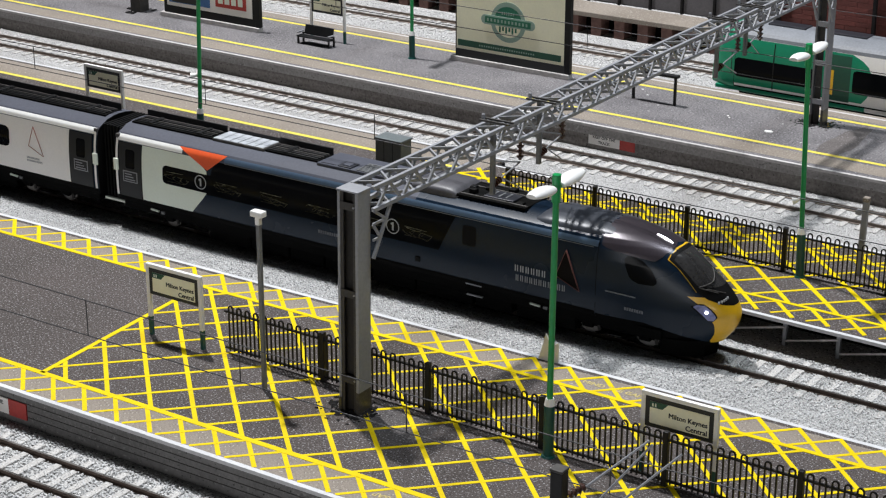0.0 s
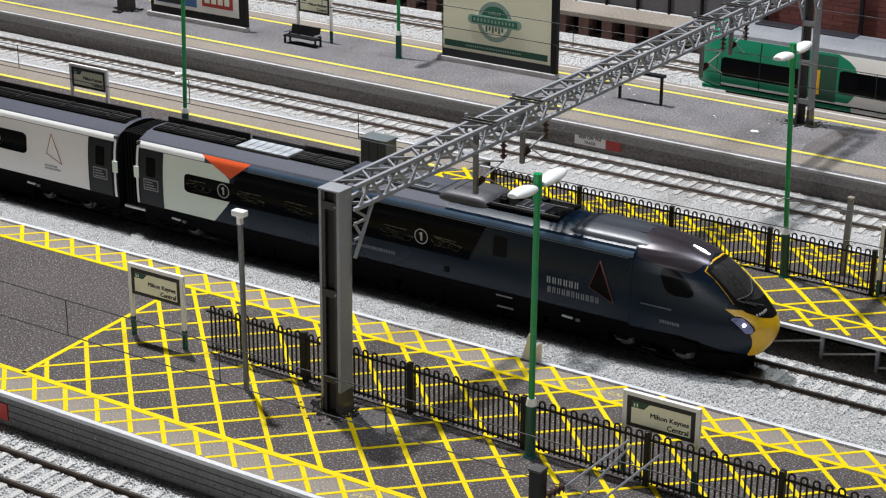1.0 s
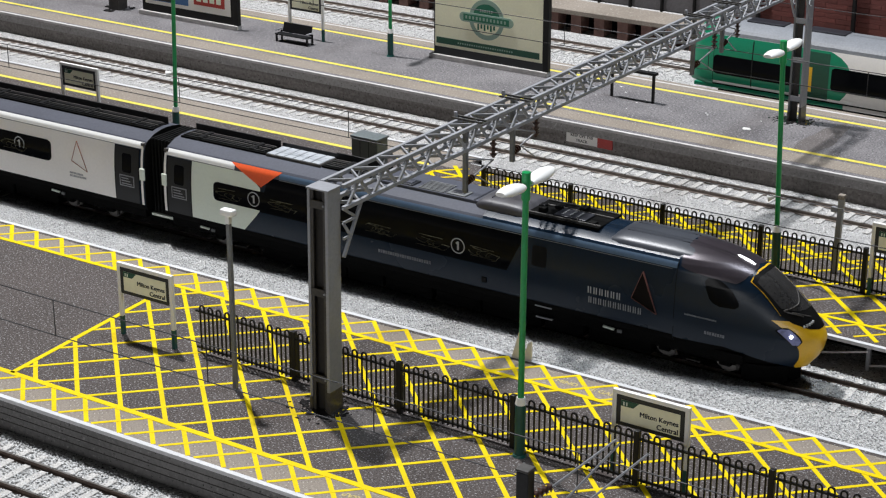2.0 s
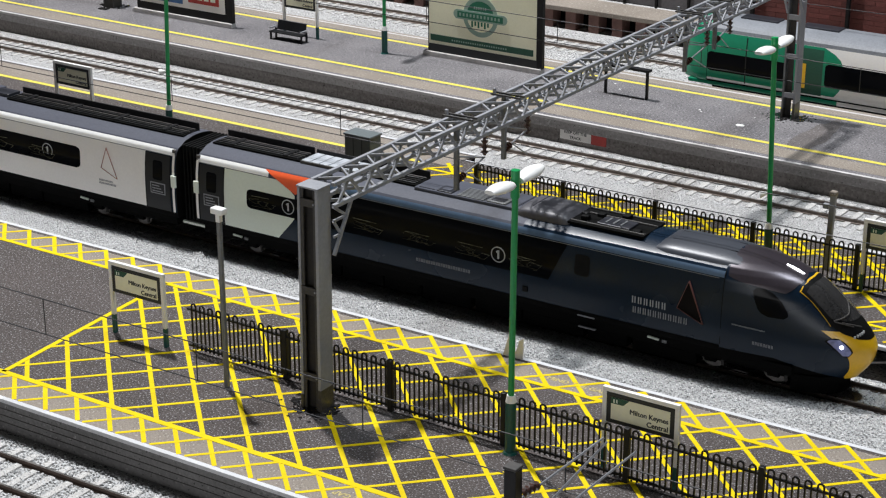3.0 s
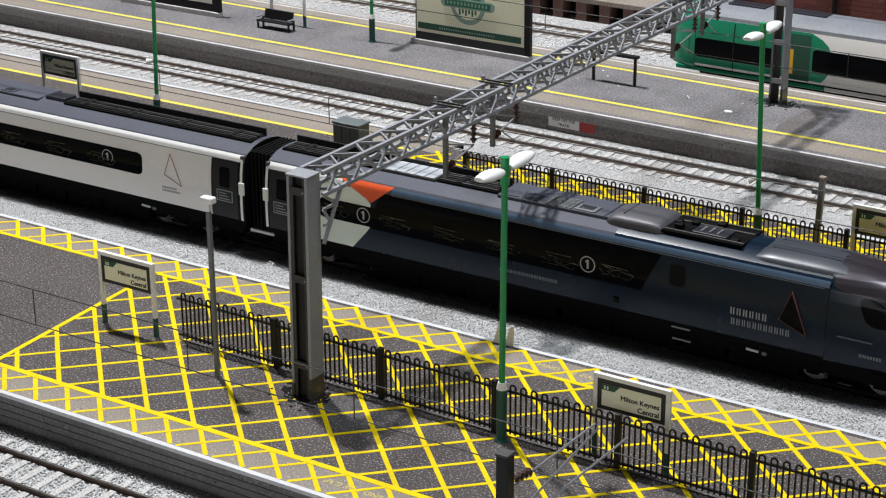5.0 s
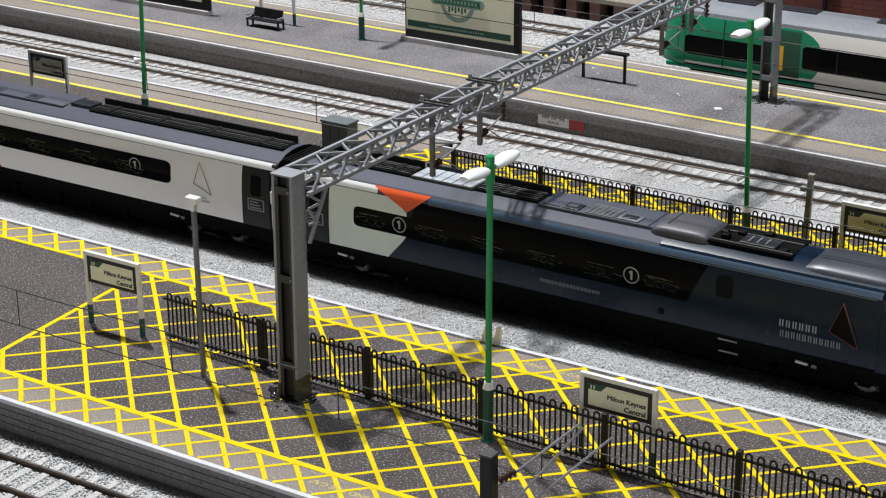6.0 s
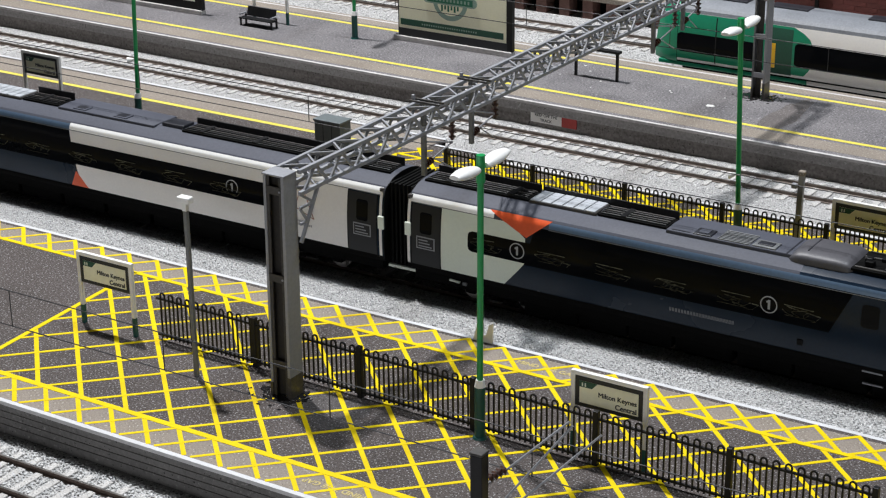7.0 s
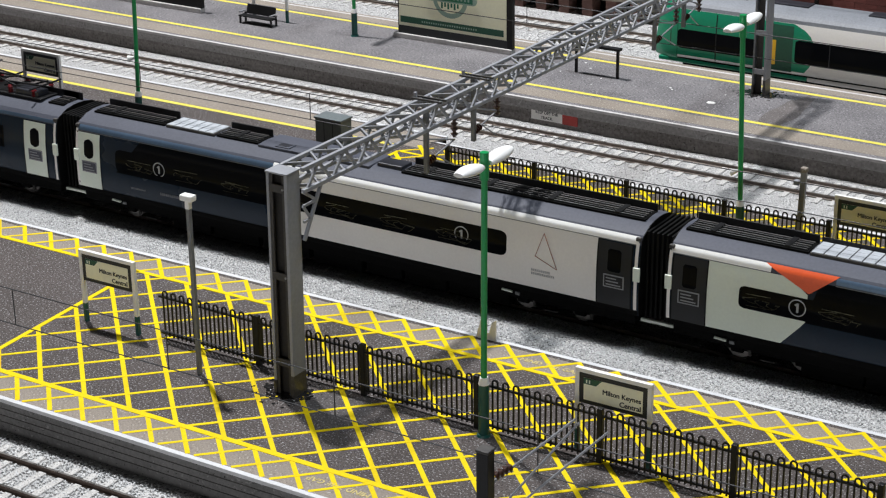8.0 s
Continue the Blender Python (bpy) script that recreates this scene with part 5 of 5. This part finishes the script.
rear = thing("wall_1", "dark grey panelled wall with black posts behind the back track", "wall", P(0, 476, 0, rz=-0.6), kind="structure")
part("core", boxed(-760, -104, 1, 6, 1.65, 60), DARK_WALL, rear)
panel = mesh_of("panel", boxed(-11.6, 11.6, -0.4, 1.0, 2.5, 58, bevel=0.2), DARK_WALL)
post = mesh_of("post", boxed(-0.8, 0.8, -2.0, 0.8, 1.65, 60), BLACK)
for k in range(22):
    part("panel", panel, None, rear, at=P(-115 - 24.5 * k, 0, 0))
    part("post", post, None, rear, "thin black post", at=P(-103 - 24.5 * k, 0, 0))
brickwall = thing("wall_2", "red brick warehouse wall with black posts", "wall", P(0, 470, 0, rz=-0.6), kind="structure")
part("core", boxed(-102, 420, 1.0, 9, 1.65, 70), RED_BRICK, brickwall, "dark mortar core")
course = mesh_of("brick", boxed(-7.4, 7.4, 0.6, 1.3, 0.12, 3.08, bevel=0.12), RED_BRICK)
for r in range(14):
    for k in range(20):
        part("brick", course, None, brickwall, at=P(-94 + 15 * k + (7.5 if r % 2 else 0), 0, 2.0 + 3.2 * r))
for k in range(7):
    part("post", boxed(-1.1, 1.1, -3.2, -0.3, 1.65, 66), BLACK, brickwall, "black post before the bricks", at=P(-102 + 66 * k, 0, 0))

# ---- furniture of the far platform ----
def bench(x, y, label):
    t = thing("bench", label, "bench", P(x, y, 0, rz=-1))
    part("seat", boxed(0, 27, -4.5, 1.5, 4.6, 5.4, bevel=0.2), BLACK, t)
    bm = bmesh.new()
    prism(bm, [(1.4, 5.6), (2.2, 5.6), (3.8, 11.5), (3.0, 11.5)], 2, 25)
    part("backrest", bm, BLACK, t)
    for xx in (1, 26):
        part("leg", boxed(xx - 0.5, xx + 0.5, -4.2, -3.2, 0, 4.6), BLACK, t)
        part("leg", boxed(xx - 0.5, xx + 0.5, 1.2, 2.2, 0, 6.5), BLACK, t)
        part("armrest", boxed(xx - 0.5, xx + 0.5, -4.4, 2.0, 7.2, 7.9), STEEL, t, "grey armrest")


bench(-352, 276, "dark slatted metal bench on the far platform")
bench(-338, 64, "low dark metal bench beside a station name sign")


def billboard(x, y, w, h, z0, label):
    t = thing("billboard", label, "billboard", P(x, y, 0, rz=-0.8))
    part("plinth", boxed(-3, w + 3, -2.6, 2.6, 0, 3.2, bevel=0.4), WHITE_WORN, t, "pale concrete plinth")
    b = part("board", boxed(0, w, -1.2, 1.2, 3.2, h, bevel=0.2), BLACK, t, "black board frame")
    part("side_post", boxed(w - 0.5, w + 3.2, -1.6, 1.6, 3.2, h + 1, bevel=0.2), BLACK, t)
    return t, b


t, b = billboard(-243, 295, 80, 54, 3, "large cream billboard with a green emblem on a concrete plinth")
part("poster", boxed(1, 79, -1.35, -1.1, 7.6, 52.5), CREAM, b, "cream poster")
part("lower_frame", boxed(0.5, 79.5, -1.45, -1.2, 3.3, 8.2), INK, b, "black lower frame")
part("green_band", boxed(2, 77, -1.5, -1.3, 10.2, 14.2), SIGN_GREEN, b, "dark green band")
RIM = mat("grey_green_print", (0.25, 0.36, 0.30), 0.5, var=0.1, bump=0)
MIDGREEN = mat("emblem_green_print", (0.008, 0.13, 0.075), 0.5, var=0.15, bump=0)
bm = bmesh.new()
for k in range(24):
    box(bm, 18 + 1.7 * k, 18.9 + 1.7 * k, -1.6, -1.45, 11.6, 12.6)
part("print_bar", bm, RIM, b, "line of pale small print")
part("emblem_ring", rod(bmesh.new(), (39, -1.3, 29.5), (39, -1.55, 29.5), 12.6, n=48), RIM, b, "round grey-green emblem")
bm = bmesh.new()
fan = [(39 + 9.6 * math.cos(math.pi * i / 20), -1.64, 31.0 + 8.2 * math.sin(math.pi * i / 20)) for i in range(21)]
bm.faces.new([bm.verts.new(p) for p in fan])
part("emblem_dome", bm, MIDGREEN, b, "green upper half of the emblem")
bm = bmesh.new()
fan = [(39 + 9.4 * math.cos(math.pi * i / 20), -1.64, 28.0 - 8.0 * math.sin(math.pi * i / 20)) for i in range(21)]
bm.faces.new([bm.verts.new(p) for p in fan])
part("emblem_base", bm, CREAM, b, "pale lower half of the emblem")
bm = bmesh.new()
for k in range(6):
    box(bm, 32.6 + 2.3 * k, 33.8 + 2.3 * k, -1.85, -1.6, 22.6 + (k % 2) * 1.2, 26.4)
part("emblem_figures", bm, MIDGREEN, b, "green shapes in the emblem")
part("emblem_band", boxed(22.5, 55.5, -1.95, -1.6, 26.6, 32.6, bevel=0.1), RIM, b)
for x in (22.5, 55.5):
    part("band_end", rod(bmesh.new(), (x, -1.6, 29.6), (x, -1.94, 29.6), 3.0, n=20), RIM, b)
part("emblem_bar", boxed(22.5, 55.5, -2.1, -1.8, 27.6, 31.6), MIDGREEN, b)
bm = bmesh.new()
for k in range(12):
    box(bm, 24 + 2.55 * k, 25.2 + 2.55 * k, -2.2, -2.05, 28.7, 30.6)
part("print_bar", bm, RIM, b, "pale bar of print")
bm = bmesh.new()
for k in range(6):
    box(bm, 34.4 + 1.6 * k, 35.2 + 1.6 * k, -1.8, -1.6, 34.0, 35.6)
part("print_bar", bm, RIM, b, "pale bar of print")

t, b = billboard(-474, 282, 82, 44, 3, "dark-framed billboard with blue and red pictures")
part("poster", boxed(3, 79, -1.35, -1.1, 8.5, 42), PALE_COOL, b, "white poster")
part("picture", boxed(5, 42, -1.5, -1.3, 11, 40), BLUE, b, "blue picture")
part("dark_picture", boxed(8, 30, -1.62, -1.45, 11.5, 20), INK, b, "dark shape in the picture")
part("red_panel", boxed(47, 74, -1.5, -1.3, 13, 26), RED, b, "red panel")
bm = bmesh.new()
for k in range(4):
    box(bm, 49.5 + 5.8 * k, 53.6 + 5.8 * k, -1.65, -1.45, 15.5, 23)
part("print_bar", bm, PALE, b, "row of pale bars")

cabinet = thing("equipment_cabinet", "grey-green lineside cabinet with a flat lid", "cabinet", P(-163.5, 96, 0, rz=-1))
part("body", boxed(0, 16.4, 0, 9.5, 0, 13.6, bevel=0.3), CABINET, cabinet)
part("lid", boxed(-0.5, 16.9, -0.6, 10.1, 13.6, 14.8, bevel=0.3), mat("weathered_lid", (0.13, 0.15, 0.155), 0.5, size=10), cabinet, "grey-blue lid")
for x in (5.4, 10.9):
    part("door_gap", boxed(x, x + 0.35, -0.08, 0.2, 1, 13), BLACK, cabinet)

p = thing("lineside_post", "weathered grey post on the narrow platform", "post", P(105, 86, 0, ry=1.5))
part("post", boxed(-1.25, 1.25, -1.25, 1.25, 0, 35.5, bevel=0.3), STEEL, p)
part("top", boxed(-1.5, 1.5, -1.5, 1.5, 34.4, 36.6, bevel=0.5), COPING, p, "pale worn top")
part("bracket", boxed(-4.2, -1.6, -1.2, 1.2, 28.0, 30.2, bevel=0.3), STEEL, p)

p = thing("leaning_rail", "small dark metal perch rail on the far platform", "rail", P(-109, 279, 0, rz=-1))
for x in (0, 27):
    part("leg", boxed(x - 0.7, x + 0.7, -0.7, 0.7, 0, 17), BLACK, p)
part("perch", boxed(-2, 29, -2.0, 2.0, 16.5, 18.2, bevel=0.4), BLACK, p)
p = thing("mast", "dark steel mast foot on the far platform", "mast", P(-499, 283, 0))
part("post", boxed(-4.5, 4.5, -4.5, 4.5, 0, 88, bevel=0.2), STEEL_DARK, p)
bm = bmesh.new()
for i in range(16):
    a, r = random.uniform(0, 6.283), random.uniform(4, 11)
    bmesh.ops.create_icosphere(bm, subdivisions=1, radius=random.uniform(0.8, 2.2), matrix=Matrix.Translation((r * math.cos(a), r * math.sin(a), 0.1)) @ Matrix.Diagonal((1.3, 1.3, 0.45, 1)))
tagged(part("glue", bm, GLUE, p, "dark glue round the foot", smooth=40), kind="stuff")


def warning_sign(x, y, rz=0.0):
    t = thing("warning_sign", "white warning sign with a red end on the platform wall", "sign", P(x, y, 0, rz=rz), group="track warning signs")
    part("plate", boxed(0, 20, -0.5, 0, -11.6, -5.2), PALE_COOL, t)
    part("red_end", boxed(20, 29.5, -0.55, 0, -11.8, -5.0), RED, t, "red end plate")
    part("lettering", lettering("KEEP OFF THE", 2.3, INK, bold=0.015), None, t, at=P(10, -0.6, -7.9))
    part("lettering", lettering("TRACK", 2.3, INK, bold=0.015), None, t, at=P(10, -0.6, -10.7))


warning_sign(-106, 221.2, rz=-1.4)
warning_sign(-142, -203.0)

# near mast and its registration arms over the front track
mast = thing("mast", "dark square steel mast with grey arms beside the front track", "mast", P(144.5, -247, 0))
part("post", boxed(-1.9, 1.9, -1.9, 1.9, -15, 61.5, bevel=0.3), BLACK, mast)
part("cap", boxed(-2.1, 2.1, -2.1, 2.1, 61.5, 62.4, bevel=0.3), STEEL_DARK, mast)
for a, q in (((0, 4, 50), (17, 20, 67)), ((3, 8, 44), (18, 20, 66)), ((8, 6, 45), (27, 20, 65.5))):
    part("registration_arm", rod(bmesh.new(), a, q, 0.36, n=8), STEEL, mast, "thin pale grey arm")
bm = bmesh.new()
insulator(bm, (1.5, 2.5, 53), (5, 6.0, 55.5), 1.6)
part("insulator", bm, BROWN, mast, "dark brown insulator", smooth=40)

board = thing("edge_board", "small folded white board at the platform edge", "board", P(35, -68.4, 0))
bm = bmesh.new()
for pts in ([(-1.8, 0), (3.0, 0), (3.0, 8.0), (1.4, 11.5), (0.2, 7.0)], [(4.2, 0), (7.2, 0), (7.2, 8.8), (5.6, 7.8), (4.2, 3)]):
    a = [bm.verts.new((x, -0.4, z)) for x, z in pts]
    c = [bm.verts.new((x, 0.4, z)) for x, z in pts]
    n = len(pts)
    bm.faces.new(a)
    bm.faces.new(c[::-1])
    for i in range(n):
        bm.faces.new((a[i], c[i], c[(i + 1) % n], a[(i + 1) % n]))
bmesh.ops.recalc_face_normals(bm, faces=bm.faces)
part("panel", bm, WHITE, board)
part("batten", boxed(2.6, 4.6, -0.3, 0.5, 0, 3.0), WHITE, board)

# damp stain on the far platform and grime on the front one
def stain(name, cx, cy, rx, ry, label, seed, material):
    rng = random.Random(seed)
    bm = bmesh.new()
    k = 40
    ph = [rng.uniform(0, 6.28) for _ in range(4)]
    pts = []
    for i in range(k):
        a = 2 * math.pi * i / k
        r = 1 + 0.16 * math.sin(2 * a + ph[0]) + 0.12 * math.sin(3 * a + ph[1]) + 0.08 * math.sin(7 * a + ph[2]) + 0.05 * math.sin(11 * a + ph[3])
        pts.append((cx + rx * r * math.cos(a), cy + ry * r * math.sin(a)))
    poly(bm, pts, -0.2, 0.03)
    return tagged(new(name, mesh_of(name, bm, material)), label, "stain", kind="structure")


GRIME = speckled("oily_grime", (0.052, 0.046, 0.046), (0.2, 0.19, 0.19), (0.02, 0.02, 0.02), 0.8, stain=(0.11, 0.098, 0.093), size=10)
DAMP = speckled("damp_asphalt", (0.095, 0.085, 0.082), (0.28, 0.27, 0.27), (0.04, 0.036, 0.035), 1.1, stain=(0.17, 0.15, 0.145), size=14, lo=0.64)
stain("stain", 26, 268, 7, 36, "brown damp stain across the worn asphalt", 3, DAMP)
stain("stain", 22, -148, 17, 11, "dark grime patch beside the column foot", 5, GRIME)

bm = bmesh.new()
rng = random.Random(11)
for x, y, r in [(-16, 262, 2.2)] + [(rng.uniform(-120, 40), rng.uniform(248, 300), rng.uniform(0.35, 0.65)) for _ in range(9)]:
    bmesh.ops.create_icosphere(bm, subdivisions=1, radius=r, matrix=Matrix.Translation((x, y, 0.1)) @ Matrix.Diagonal((1.4, 1.0, 0.3, 1)))
tagged(new("litter", mesh_of("litter", bm, WHITE)), "small white chips lying on the far platform", "litter", kind="stuff")

# ---- loose ballast ----
off_rails = lambda c, s: (lambda x, y: (np.abs(np.abs(y - c - s * x) - 8.55) > 1.3))
stones("ballast", -190, 90, -262, -206, 1.15, 0.62, -14.0, "pale speckled granite ballast round the front track", off_rails(-227.5, 0), flat=0.6)
stones("ballast", -430, 235, -65, 22.5, 0.92, 0.52, -13.9, "pale speckled granite ballast along the main line", lambda x, y: off_rails(0, -0.006)(x, y) & ((y < -15) | (x > 20)) & (y < 21 - 0.025 * x), flat=0.62)
in_track = lambda c, s: (lambda x, y: np.abs(y - c - s * x) < 15.5)
mid_gap = lambda x, y: off_rails(195.5, -0.019)(x, y) & (y > np.where(x < -110, 140.5 - 0.004 * x, np.where(x < -64, 128 - 0.025 * x, 123 - 0.025 * x))) & (y < 217 - 0.025 * x)
stones("ballast", -640, 175, 118, 236, 1.1, 0.55, -14.0, "weathered granite ballast beside the middle track", lambda x, y: mid_gap(x, y) & ~in_track(195.5, -0.019)(x, y), STONES_PALE, flat=0.4)
stones("ballast", -640, 175, 160, 225, 1.1, 0.5, -14.2, "weathered granite ballast between the sleepers", lambda x, y: mid_gap(x, y) & in_track(195.5, -0.019)(x, y), STONES_PALE, flat=0.4)
stones("ballast", -480, 20, 318, 446, 1.9, 0.8, -14.2, "weathered granite ballast of the back tracks", lambda x, y: off_rails(352, -0.02)(x, y) & off_rails(406, -0.02)(x, y) & (y > 322 - 0.025 * x), STONES_PALE, flat=0.4)


def motions():
    travel = [(0, 0), (0.5, 11.9), (1, 23.8), (1.5, 35.7), (3, 72.0), (3.5, 84.0), (4, 96.0), (4.5, 108.2), (6, 145.0), (6.5, 166.3), (7, 207.5), (7.5, 257.5), (8, 329.3)]
    for c in (lead, second, third):
        walk(c, [(t, P(d, -0.0, 0)) for t, d in travel])


motions()
